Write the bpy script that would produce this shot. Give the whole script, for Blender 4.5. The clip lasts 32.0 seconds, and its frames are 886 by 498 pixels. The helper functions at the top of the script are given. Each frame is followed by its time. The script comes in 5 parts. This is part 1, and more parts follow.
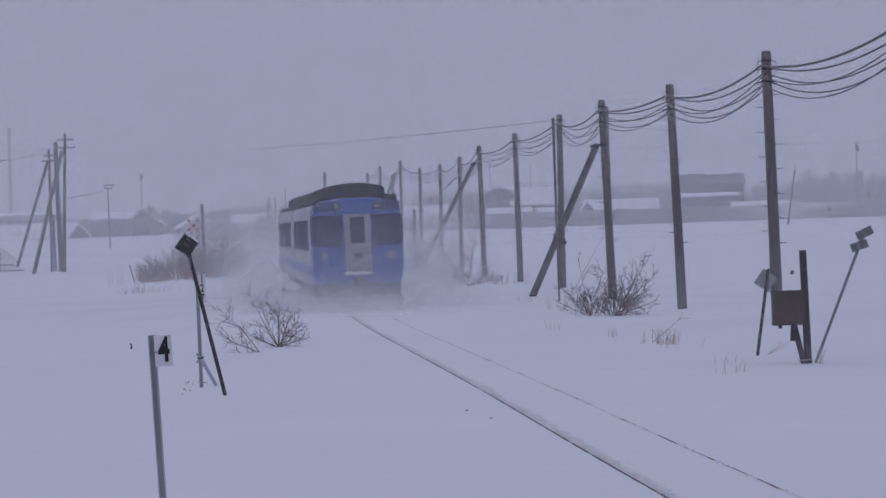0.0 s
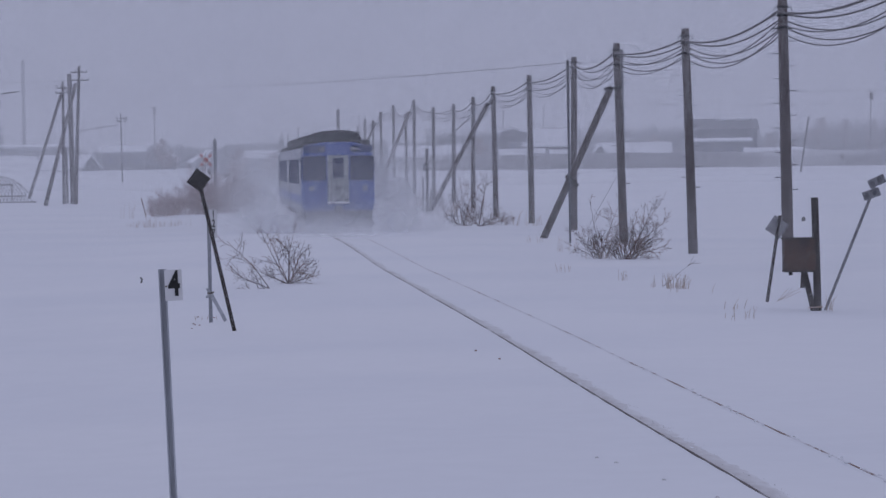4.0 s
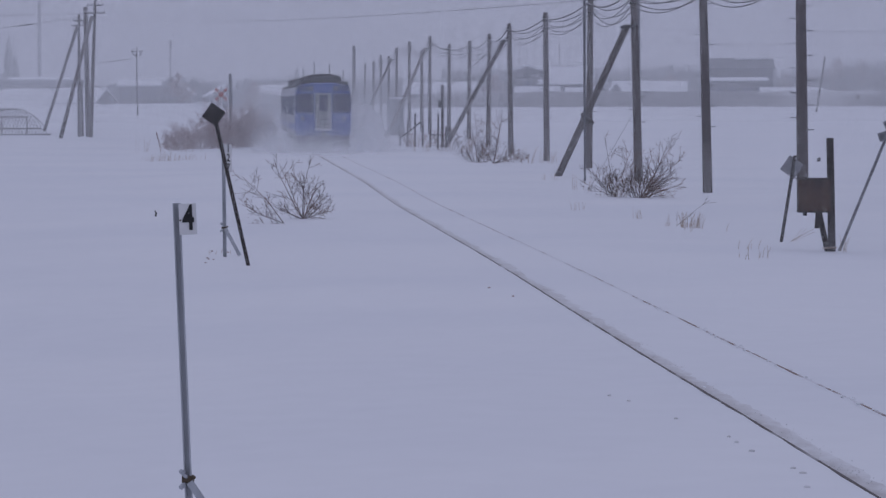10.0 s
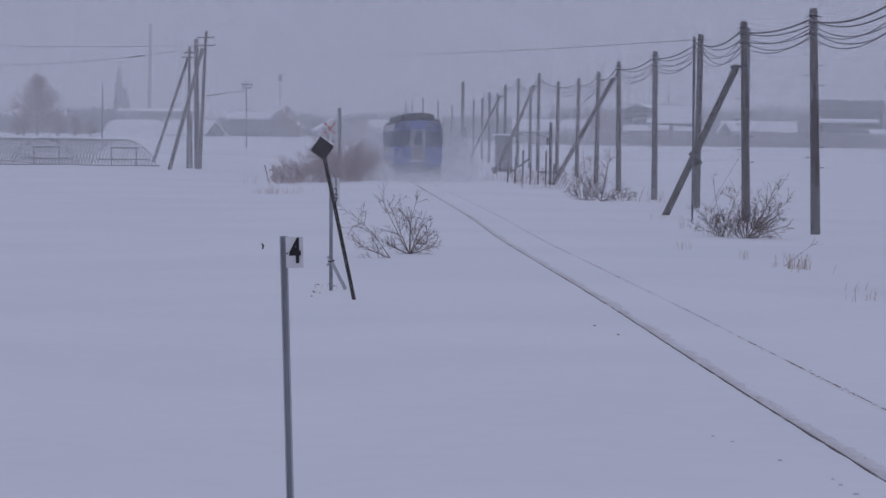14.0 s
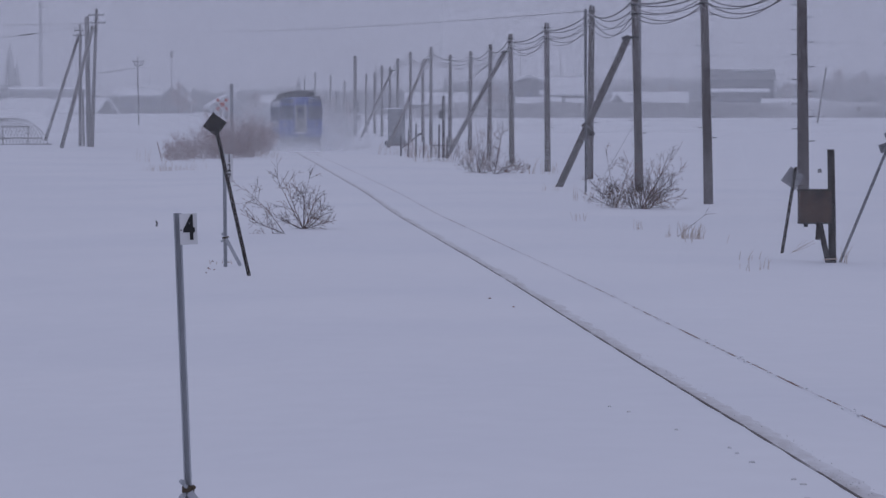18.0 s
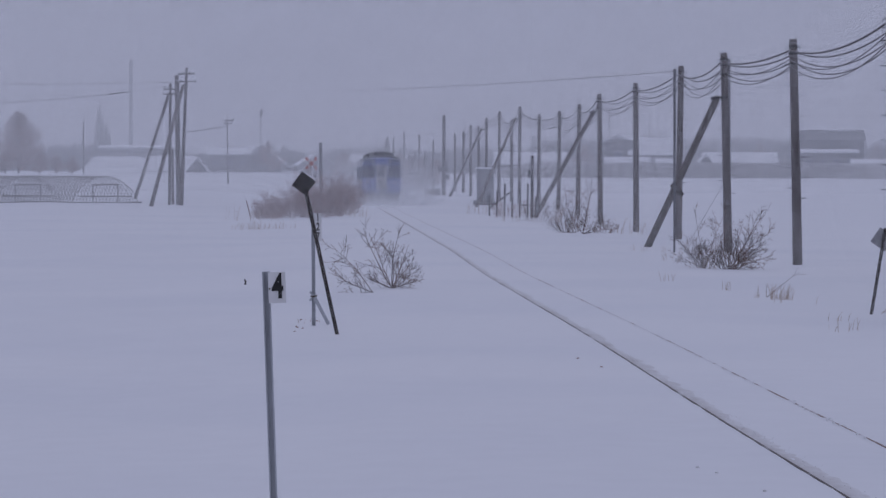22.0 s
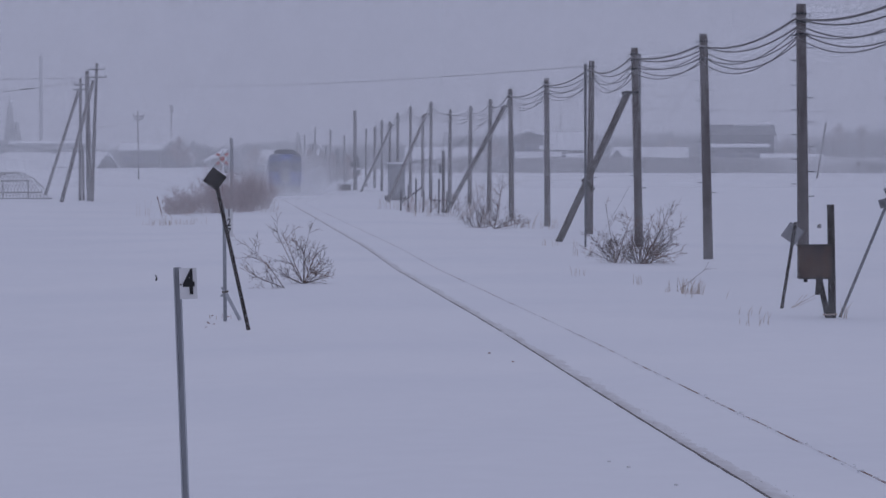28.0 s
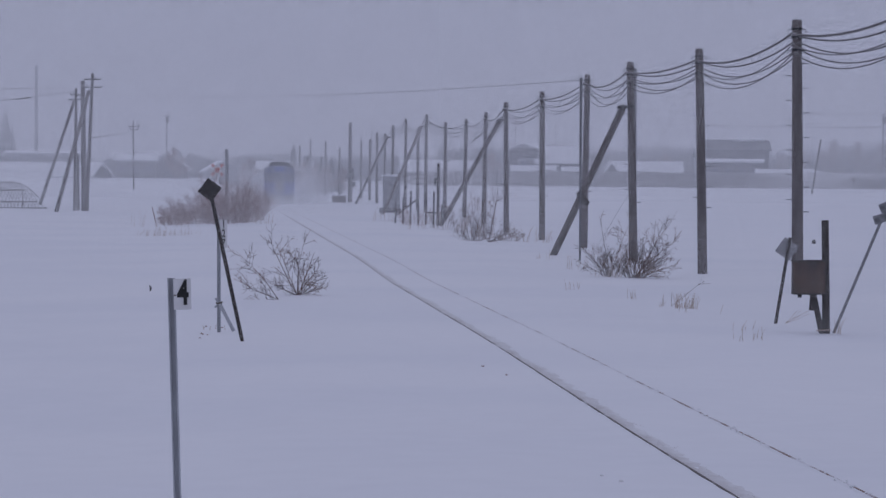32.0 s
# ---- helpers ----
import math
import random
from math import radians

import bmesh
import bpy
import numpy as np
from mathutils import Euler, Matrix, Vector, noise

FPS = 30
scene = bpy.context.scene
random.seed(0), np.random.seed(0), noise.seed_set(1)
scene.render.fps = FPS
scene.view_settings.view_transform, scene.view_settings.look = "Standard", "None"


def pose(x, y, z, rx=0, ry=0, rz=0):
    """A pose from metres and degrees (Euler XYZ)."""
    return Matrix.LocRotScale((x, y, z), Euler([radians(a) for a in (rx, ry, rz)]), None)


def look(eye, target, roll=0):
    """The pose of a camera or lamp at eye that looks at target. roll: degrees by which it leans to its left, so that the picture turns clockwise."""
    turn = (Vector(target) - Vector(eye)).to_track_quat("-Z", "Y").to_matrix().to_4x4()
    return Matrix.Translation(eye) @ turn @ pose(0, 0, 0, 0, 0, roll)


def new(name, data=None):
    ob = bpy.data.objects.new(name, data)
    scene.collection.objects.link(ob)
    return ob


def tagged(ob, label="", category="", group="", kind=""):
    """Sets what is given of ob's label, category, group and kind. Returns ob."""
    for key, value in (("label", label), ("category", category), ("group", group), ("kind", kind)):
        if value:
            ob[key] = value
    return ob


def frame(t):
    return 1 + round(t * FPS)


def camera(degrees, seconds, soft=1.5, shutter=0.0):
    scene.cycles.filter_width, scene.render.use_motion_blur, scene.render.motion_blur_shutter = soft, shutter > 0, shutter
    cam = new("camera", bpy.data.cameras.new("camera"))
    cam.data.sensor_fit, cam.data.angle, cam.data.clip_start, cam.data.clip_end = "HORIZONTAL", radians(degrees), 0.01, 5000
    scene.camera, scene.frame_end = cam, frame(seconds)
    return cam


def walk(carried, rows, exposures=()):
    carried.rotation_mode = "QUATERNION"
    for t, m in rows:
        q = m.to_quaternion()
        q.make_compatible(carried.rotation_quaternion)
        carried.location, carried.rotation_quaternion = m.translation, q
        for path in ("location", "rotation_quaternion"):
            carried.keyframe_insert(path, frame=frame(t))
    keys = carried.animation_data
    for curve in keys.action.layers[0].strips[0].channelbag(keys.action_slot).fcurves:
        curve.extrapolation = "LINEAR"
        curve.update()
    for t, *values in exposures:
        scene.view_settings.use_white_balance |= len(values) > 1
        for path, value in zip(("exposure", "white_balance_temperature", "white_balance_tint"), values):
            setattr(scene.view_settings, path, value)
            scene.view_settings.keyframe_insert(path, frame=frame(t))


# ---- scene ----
# The camera stands on one spot and is only turned: rows of seconds, pitch, lean, yaw.
EYE = (0.0, 0.0, 3.0)
cam = camera(14.89, 32.0, soft=1.45)
TURNS = [
    (0, 89.4873, 1.9264, -0.4890),
    (0.5, 89.1321, 1.7649, -0.5480),
    (1, 88.4009, 1.6905, -0.1226),
    (1.5, 87.8599, 1.4183, -0.8462),
    (2, 87.8250, 1.2536, -0.6639),
    (2.5, 87.7124, 1.0891, -0.2647),
    (3, 87.9240, 1.0557, 0.0378),
    (3.5, 88.6314, 0.9880, -0.1106),
    (4, 88.4762, 0.7801, -0.2769),
    (4.5, 88.2501, 0.8317, 0.0214),
    (6.5, 88.0600, 0.5602, -0.0173),
    (7, 87.8104, 0.5590, -0.3489),
    (7.5, 87.3577, 0.5645, -0.2670),
    (8, 86.9877, 0.6311, 0.1041),
    (8.5, 86.7496, 0.5103, 0.6935),
    (9, 86.4405, 0.1954, 0.7745),
    (9.5, 86.9126, 0.2514, 0.1448),
    (10, 87.4083, 0.1985, -0.0155),
    (10.5, 87.7166, 0.3011, 0.0873),
    (11, 87.7788, 0.3226, 0.1796),
    (11.5, 87.8443, 0.1817, 0.3520),
    (12, 87.8789, 0.2548, 0.6531),
    (12.5, 87.4001, 0.2374, 1.0054),
    (13, 87.5458, -0.0688, 1.2172),
    (13.5, 87.8683, -0.3637, 1.4615),
    (14, 88.0163, -0.6523, 1.8141),
    (14.5, 87.9551, -0.3800, 1.7448),
    (15, 87.7222, -0.2659, 1.0045),
    (15.5, 87.3709, -0.2813, 0.6013),
    (17.5, 87.4292, -0.0191, -0.0277),
    (18, 87.5860, 0.0749, 0.0020),
    (18.5, 87.9326, 0.2479, 0.4308),
    (19, 88.1985, 0.2272, 0.8543),
    (19.5, 88.3281, 0.1273, 0.9994),
    (20, 88.2835, 0.0889, 0.9843),
    (20.5, 88.2884, 0.0672, 0.9954),
    (21, 88.2194, 0.0008, 0.9091),
    (21.5, 88.2408, -0.0643, 0.8970),
    (22, 88.5903, -0.1142, 1.5003),
    (22.5, 88.8549, -0.2954, 1.6307),
    (23, 88.7322, -0.2172, 1.1151),
    (23.5, 88.4737, -0.2634, 0.6900),
    (24, 88.2748, -0.2988, 0.7152),
    (24.5, 87.9649, -0.5789, 0.6437),
    (25, 87.8853, -0.4871, 0.3784),
    (25.5, 87.9943, -0.4826, 0.1647),
    (27.5, 88.3255, 0.0255, 0.2779),
    (28, 88.5106, -0.0000, 0.0000),
    (28.5, 88.5179, -0.0699, -0.0525),
    (29, 88.4217, -0.0133, 0.5150),
    (29.5, 88.4825, -0.1384, 0.6453),
    (30, 88.5507, -0.2264, 0.3184),
    (30.5, 88.5102, -0.2871, -0.0311),
    (31, 88.4748, -0.4337, -0.1351),
    (31.5, 88.6025, -0.6219, 0.1881),
    (32, 88.7257, -0.4528, -0.0837),
]
walk(cam, [(t, pose(*EYE, rx, ry, rz)) for t, rx, ry, rz in TURNS],
     [(0.0, 0.04), (8.0, 0.035), (10.5, 0.0), (14.0, -0.01), (23.0, -0.025), (32.0, -0.03)])

# ---- world, sun ----
scene.cycles.transparent_max_bounces = 48
world = bpy.data.worlds.new("overcast")
scene.world = world
world.use_nodes = True
wn, wl = world.node_tree.nodes, world.node_tree.links
wn.clear()
w_out = wn.new("ShaderNodeOutputWorld")
w_sky = wn.new("ShaderNodeTexSky")
w_sky.sky_type, w_sky.sun_disc = "NISHITA", False
w_sky.sun_elevation, w_sky.sun_rotation = radians(38), radians(150)
w_geo = wn.new("ShaderNodeTexCoord")
w_sep = wn.new("ShaderNodeSeparateXYZ")
w_ramp = wn.new("ShaderNodeMapRange")
w_ramp.inputs["From Min"].default_value, w_ramp.inputs["From Max"].default_value = -0.02, 1.0
w_mix = wn.new("ShaderNodeMix")
w_mix.data_type = "RGBA"
# cloud sheet: horizon and zenith
w_mix.inputs["A"].default_value = (0.246, 0.256, 0.372, 1)
w_mix.inputs["B"].default_value = (0.400, 0.418, 0.575, 1)
w_b1 = wn.new("ShaderNodeBackground")
w_b2 = wn.new("ShaderNodeBackground")
w_b2.inputs["Strength"].default_value = 0.004
w_add = wn.new("ShaderNodeAddShader")
wl.new(w_geo.outputs["Generated"], w_sep.inputs[0])
wl.new(w_sep.outputs["Z"], w_ramp.inputs["Value"])
wl.new(w_ramp.outputs["Result"], w_mix.inputs["Factor"])
wl.new(w_mix.outputs["Result"], w_b1.inputs["Color"])
wl.new(w_sky.outputs["Color"], w_b2.inputs["Color"])
wl.new(w_b1.outputs[0], w_add.inputs[0])
wl.new(w_b2.outputs[0], w_add.inputs[1])
wl.new(w_add.outputs[0], w_out.inputs["Surface"])
sun_data = bpy.data.lights.new("sun", "SUN")
sun_data.energy, sun_data.angle, sun_data.color = 0.12, radians(60), (0.86, 0.9, 1.0)
sun = new("sun", sun_data)
sun.matrix_world = look((0, 0, 0), (0.35, -0.7, -1.0))


# ---- materials ----
def material(name, base, rough=0.7, metal=0.0, grain=0.0, scale=8.0, second=None, second_scale=0.6, bump=0.0, stretch=(1, 1, 1)):
    """A principled material whose colour varies at two scales, with a fine relief."""
    m = bpy.data.materials.new(name)
    m.use_nodes = True
    n, l = m.node_tree.nodes, m.node_tree.links
    p = n["Principled BSDF"]
    p.inputs["Roughness"].default_value, p.inputs["Metallic"].default_value = rough, metal
    p.inputs["Base Color"].default_value = (*base, 1)
    co = n.new("ShaderNodeTexCoord")
    mp = n.new("ShaderNodeMapping")
    mp.inputs["Scale"].default_value = stretch
    l.new(co.outputs["Object"], mp.inputs["Vector"])
    fine = n.new("ShaderNodeTexNoise")
    fine.inputs["Scale"].default_value, fine.inputs["Detail"].default_value = scale, 5
    l.new(mp.outputs[0], fine.inputs["Vector"])
    if grain or second:
        hsv = n.new("ShaderNodeHueSaturation")
        rng = n.new("ShaderNodeMapRange")
        rng.inputs["To Min"].default_value, rng.inputs["To Max"].default_value = 1 - grain, 1 + grain
        rng.inputs["From Min"].default_value, rng.inputs["From Max"].default_value = 0.3, 0.7
        l.new(fine.outputs["Fac"], rng.inputs["Value"])
        l.new(rng.outputs["Result"], hsv.inputs["Value"])
        hsv.inputs["Color"].default_value = (*base, 1)
        if second:
            big = n.new("ShaderNodeTexNoise")
            big.inputs["Scale"].default_value, big.inputs["Detail"].default_value = second_scale, 4
            l.new(mp.outputs[0], big.inputs["Vector"])
            r2 = n.new("ShaderNodeMapRange")
            r2.inputs["From Min"].default_value, r2.inputs["From Max"].default_value = 0.42, 0.62
            l.new(big.outputs["Fac"], r2.inputs["Value"])
            mix = n.new("ShaderNodeMix")
            mix.data_type = "RGBA"
            mix.inputs["A"].default_value, mix.inputs["B"].default_value = (*base, 1), (*second, 1)
            l.new(r2.outputs["Result"], mix.inputs["Factor"])
            l.new(mix.outputs["Result"], hsv.inputs["Color"])
        l.new(hsv.outputs["Color"], p.inputs["Base Color"])
    if bump:
        b = n.new("ShaderNodeBump")
        b.inputs["Strength"].default_value, b.inputs["Distance"].default_value = 0.6, bump
        l.new(fine.outputs["Fac"], b.inputs["Height"])
        l.new(b.outputs["Normal"], p.inputs["Normal"])
    return m


SNOW = material("snow", (0.84, 0.85, 0.87), 0.9, 0, 0.012, 2.2, (0.80, 0.815, 0.845), 0.10, 0.008)
# the crumbled grey stands in for shade: rail-side crumbs and footprint lumps
SHADE_GREY_SNOW = material("shade_grey_snow", (0.66, 0.65, 0.65), 0.95, 0, 0.14, 7.0, (0.72, 0.73, 0.75), 1.6, 0.012)
ROOF_SNOW = material("roof_snow", (0.84, 0.85, 0.87), 0.9, 0, 0.02, 3.0, None, 1, 0.02)
POLE_WOOD = material("tarred_pole_wood", (0.082, 0.068, 0.065), 0.8, 0, 0.25, 9.0, (0.115, 0.097, 0.093), 0.8, 0.004, (6, 6, 0.4))
DARK_WOOD = material("dark_wood", (0.030, 0.025, 0.022), 0.8, 0, 0.3, 9.0, (0.045, 0.037, 0.032), 1.2, 0.004, (6, 6, 0.6))
RUSTY_BOARD = material("rust_stained_board", (0.105, 0.068, 0.050), 0.75, 0.1, 0.25, 14.0, (0.045, 0.033, 0.028), 3.0, 0.003, (1, 1, 0.5))
GALVANISED = material("galvanised_steel", (0.46, 0.48, 0.51), 0.55, 0.1, 0.12, 20.0, (0.36, 0.375, 0.40), 4.0, 0.001, (1, 1, 0.3))
WHITE_PLATE = material("white_enamel", (0.74, 0.74, 0.74), 0.4, 0, 0.03, 15.0, (0.66, 0.66, 0.66), 9.0)
BLACK_PAINT = material("black_paint", (0.008, 0.008, 0.009), 0.5, 0, 0.2, 15.0)
SIGN_BLACK = material("sooty_sign_metal", (0.014, 0.012, 0.012), 0.55, 0.2, 0.3, 18.0, (0.022, 0.017, 0.015), 6.0)
PLAIN_STEEL = material("dull_steel", (0.22, 0.225, 0.235), 0.6, 0.1, 0.15, 15.0, (0.16, 0.16, 0.17), 4.0)
OLD_STEEL = material("weathered_steel", (0.12, 0.125, 0.135), 0.6, 0.2, 0.15, 15.0, (0.09, 0.092, 0.10), 4.0)
SIGN_BACK = material("bare_sign_back", (0.30, 0.30, 0.31), 0.5, 0.3, 0.1, 12.0, (0.24, 0.24, 0.25), 5.0)
BRASS = material("rusted_bolts", (0.10, 0.075, 0.05), 0.6, 0.4, 0.3, 30.0)
CABLE = material("black_cable", (0.070, 0.062, 0.060), 0.6, 0, 0.15, 6.0)
TWIG = material("bare_twig_bark", (0.085, 0.056, 0.046), 0.85, 0, 0.25, 12.0, (0.22, 0.125, 0.085), 2.0)
BRUSH = material("dry_brushwood", (0.29, 0.185, 0.160), 0.9, 0, 0.25, 4.0)
STRAW = material("dry_straw", (0.46, 0.375, 0.305), 0.9, 0, 0.2, 6.0)
TRAIN_BLUE = material("blue_train_paint", (0.040, 0.092, 0.35), 0.45, 0, 0.10, 3.0, (0.075, 0.125, 0.37), 1.5)
TRAIN_WHITE = material("pale_train_paint", (0.40, 0.41, 0.44), 0.5, 0, 0.08, 3.0, (0.31, 0.33, 0.37), 1.0)
TRAIN_GREY = material("grey_door_paint", (0.33, 0.34, 0.33), 0.45, 0, 0.10, 6.0, (0.26, 0.27, 0.27), 3.0)
TRAIN_ROOF = material("dark_train_roof", (0.009, 0.009, 0.010), 0.8, 0, 0.25, 4.0, (0.024, 0.024, 0.027), 0.9)
TRAIN_UNDER = material("dark_underframe", (0.020, 0.020, 0.022), 0.8, 0.2, 0.2, 5.0)
GLASS = material("dark_window_glass", (0.026, 0.034, 0.080), 0.30, 0, 0.1, 3.0)
SIDE_GLASS = material("snow_filmed_side_glass", (0.035, 0.045, 0.095), 0.6, 0, 0.2, 1.5, (0.075, 0.085, 0.14), 0.8)
for _mat, _gloss in ((GLASS, 0.03), (TRAIN_ROOF, 0.08), (SIDE_GLASS, 0.0)):
    _mat.node_tree.nodes["Principled BSDF"].inputs["Specular IOR Level"].default_value = _gloss
LENS = material("lamp_lens", (0.36, 0.35, 0.37), 0.2, 0, 0.05, 20.0)
HOUSE_WALL = material("weathered_house_wall", (0.080, 0.078, 0.086), 0.85, 0, 0.15, 2.0, (0.060, 0.058, 0.065), 0.3)
HOUSE_GREY = material("grey_siding", (0.13, 0.13, 0.14), 0.8, 0, 0.12, 2.0, (0.10, 0.10, 0.11), 0.3)
CABINET_GREY = material("pale_cabinet_paint", (0.27, 0.28, 0.29), 0.5, 0, 0.06, 4.0, (0.22, 0.23, 0.24), 1.5)
RED_PAINT = material("red_paint", (0.50, 0.10, 0.06), 0.5, 0, 0.1, 8.0)
CONIFER = material("conifer_needles", (0.035, 0.048, 0.036), 0.9, 0, 0.3, 3.0)
BANK = material("reedy_bank", (0.19, 0.185, 0.19), 0.95, 0, 0.15, 0.4, (0.52, 0.52, 0.53), 0.06, 0.0, (1, 1, 4))
TRAIN_PANEL = material("dark_blue_panel", (0.022, 0.040, 0.13), 0.5, 0, 0.1, 4.0)
FAR_TWIGS = material("far_bare_twigs", (0.050, 0.050, 0.056), 0.9, 0, 0.2, 0.3, (0.075, 0.07, 0.075), 0.05)
PALE_STACK = material("pale_chimney_concrete", (0.25, 0.25, 0.26), 0.85, 0, 0.08, 1.0, (0.20, 0.20, 0.21), 0.15)
FADED_RED = material("faded_red_stake", (0.22, 0.10, 0.085), 0.7, 0, 0.2, 8.0)
POLY = material("greenhouse_pipe", (0.19, 0.18, 0.17), 0.5, 0.3, 0.1, 10.0)


def rail_material(name, rust, low, high, scale):
    """Rusty rail steel, crusted with packed snow in stretches."""
    m = bpy.data.materials.new(name)
    m.use_nodes = True
    n, l = m.node_tree.nodes, m.node_tree.links
    p = n["Principled BSDF"]
    p.inputs["Roughness"].default_value = 0.7
    co = n.new("ShaderNodeTexCoord")
    noise_a = n.new("ShaderNodeTexNoise")
    noise_a.inputs["Scale"].default_value, noise_a.inputs["Detail"].default_value = scale, 9
    ramp = n.new("ShaderNodeMapRange")
    ramp.inputs["From Min"].default_value, ramp.inputs["From Max"].default_value = low, high
    mix = n.new("ShaderNodeMix")
    mix.data_type = "RGBA"
    mix.inputs["A"].default_value, mix.inputs["B"].default_value = (*rust, 1), (0.72, 0.72, 0.75, 1)
    l.new(co.outputs["Object"], noise_a.inputs["Vector"])
    l.new(noise_a.outputs["Fac"], ramp.inputs["Value"])
    l.new(ramp.outputs["Result"], mix.inputs["Factor"])
    l.new(mix.outputs["Result"], p.inputs["Base Color"])
    return m


RAIL = rail_material("dark_rail_steel", (0.10, 0.083, 0.078), 0.52, 0.70, 0.9)
DASHED_RAIL = rail_material("rusty_rail_under_snow", (0.20, 0.115, 0.092), 0.44, 0.56, 1.3)


def shaded_dirty_snow_material():
    """Crumbled dirty snow with the trough's shade painted in, cleaner away from the rail."""
    m = bpy.data.materials.new("shaded_dirty_snow")
    m.use_nodes = True
    n, l = m.node_tree.nodes, m.node_tree.links
    p = n["Principled BSDF"]
    p.inputs["Roughness"].default_value = 0.95
    co, at, tex, add, ramp, mix = (n.new(k) for k in ("ShaderNodeTexCoord", "ShaderNodeAttribute", "ShaderNodeTexNoise", "ShaderNodeMath", "ShaderNodeMapRange", "ShaderNodeMix"))
    at.attribute_name = "dirt_and_shade"
    tex.inputs["Scale"].default_value, tex.inputs["Detail"].default_value = 3.2, 9
    add.operation = "ADD"
    ramp.inputs["From Min"].default_value, ramp.inputs["From Max"].default_value = 0.60, 1.50
    mix.data_type = "RGBA"
    mix.inputs["A"].default_value, mix.inputs["B"].default_value = (0.80, 0.81, 0.83, 1), (0.50, 0.475, 0.465, 1)
    long = n.new("ShaderNodeVectorMath")
    long.operation = "MULTIPLY"
    long.inputs[1].default_value = (3.0, 1.0, 1.0)
    l.new(co.outputs["Object"], long.inputs[0])
    l.new(long.outputs["Vector"], tex.inputs["Vector"])
    l.new(at.outputs["Fac"], add.inputs[0])
    l.new(tex.outputs["Fac"], add.inputs[1])
    l.new(add.outputs["Value"], ramp.inputs["Value"])
    l.new(ramp.outputs["Result"], mix.inputs["Factor"])
    l.new(mix.outputs["Result"], p.inputs["Base Color"])
    return m


SHADED_DIRTY_SNOW = shaded_dirty_snow_material()


def haze_white_material():
    """White of the streaks that imitate haze, scattering light to both sides."""
    m = bpy.data.materials.new("haze_streak_white")
    m.use_nodes = True
    n, l = m.node_tree.nodes, m.node_tree.links
    n.clear()
    out = n.new("ShaderNodeOutputMaterial")
    dif = n.new("ShaderNodeBsdfDiffuse")
    tra = n.new("ShaderNodeBsdfTranslucent")
    for s in (dif, tra):
        s.inputs["Color"].default_value = (0.93, 0.94, 0.95, 1)
    half = n.new("ShaderNodeMixShader")
    l.new(dif.outputs[0], half.inputs[1])
    l.new(tra.outputs[0], half.inputs[2])
    l.new(half.outputs[0], out.inputs["Surface"])
    return m


HAZE_WHITE = haze_white_material()


def drift_material(name, density, scale, low, high, radial=False):
    """Airborne snow, and sheets that imitate haze: white grains that scatter light, mostly clear between them. density:
    the share that the grains cover.
    """
    m = bpy.data.materials.new(name)
    m.use_nodes = True
    n, l = m.node_tree.nodes, m.node_tree.links
    n.clear()
    out = n.new("ShaderNodeOutputMaterial")
    clear = n.new("ShaderNodeBsdfTransparent")
    dif = n.new("ShaderNodeBsdfDiffuse")
    tra = n.new("ShaderNodeBsdfTranslucent")
    for s in (dif, tra):
        s.inputs["Color"].default_value = (0.93, 0.94, 0.95, 1)
    half = n.new("ShaderNodeMixShader")
    l.new(dif.outputs[0], half.inputs[1])
    l.new(tra.outputs[0], half.inputs[2])
    co = n.new("ShaderNodeTexCoord")
    cloud = n.new("ShaderNodeTexNoise")
    cloud.inputs["Scale"].default_value, cloud.inputs["Detail"].default_value = scale, 3
    l.new(co.outputs["Object"], cloud.inputs["Vector"])
    rng = n.new("ShaderNodeMapRange")
    rng.inputs["From Min"].default_value, rng.inputs["From Max"].default_value = 0.25, 0.75
    rng.inputs["To Min"].default_value, rng.inputs["To Max"].default_value = density * low, density * high
    l.new(cloud.outputs["Fac"], rng.inputs["Value"])
    fac = rng.outputs["Result"]
    if radial:
        grad = n.new("ShaderNodeTexGradient")
        grad.gradient_type = "QUADRATIC_SPHERE"
        l.new(co.outputs["Object"], grad.inputs["Vector"])
        mul = n.new("ShaderNodeMath")
        mul.operation = "MULTIPLY"
        l.new(fac, mul.inputs[0])
        l.new(grad.outputs["Fac"], mul.inputs[1])
        fac = mul.outputs[0]
    top = n.new("ShaderNodeMixShader")
    l.new(fac, top.inputs[0])
    l.new(clear.outputs[0], top.inputs[1])
    l.new(half.outputs[0], top.inputs[2])
    l.new(top.outputs[0], out.inputs["Surface"])
    return m


# ---- mesh helpers ----
def finish(name, bm, mat, smooth=False):
    me = bpy.data.meshes.new(name)
    bm.normal_update()
    bm.to_mesh(me)
    bm.free()
    me.materials.append(mat)
    if smooth:
        for p in me.polygons:
            p.use_smooth = True
    return me


def part(name, bm, mat, parent, label="", smooth=False):
    ob = new(name, finish(name, bm, mat, smooth))
    ob.parent = parent
    if label:
        ob["label"] = label
    return ob


def shared(name, me, parent, m):
    ob = new(name, me)
    ob.parent = parent
    ob.matrix_basis = m
    return ob


def thing(name, m, label, category, group="", kind=""):
    ob = new(name)
    ob.empty_display_size = 0.3
    ob.matrix_basis = m
    return tagged(ob, label, category, group, kind)


def lump(name, bm, mat, label, category, group="", kind="", smooth=False):
    """A thing that is one mesh."""
    return tagged(new(name, finish(name, bm, mat, smooth)), label, category, group, kind)


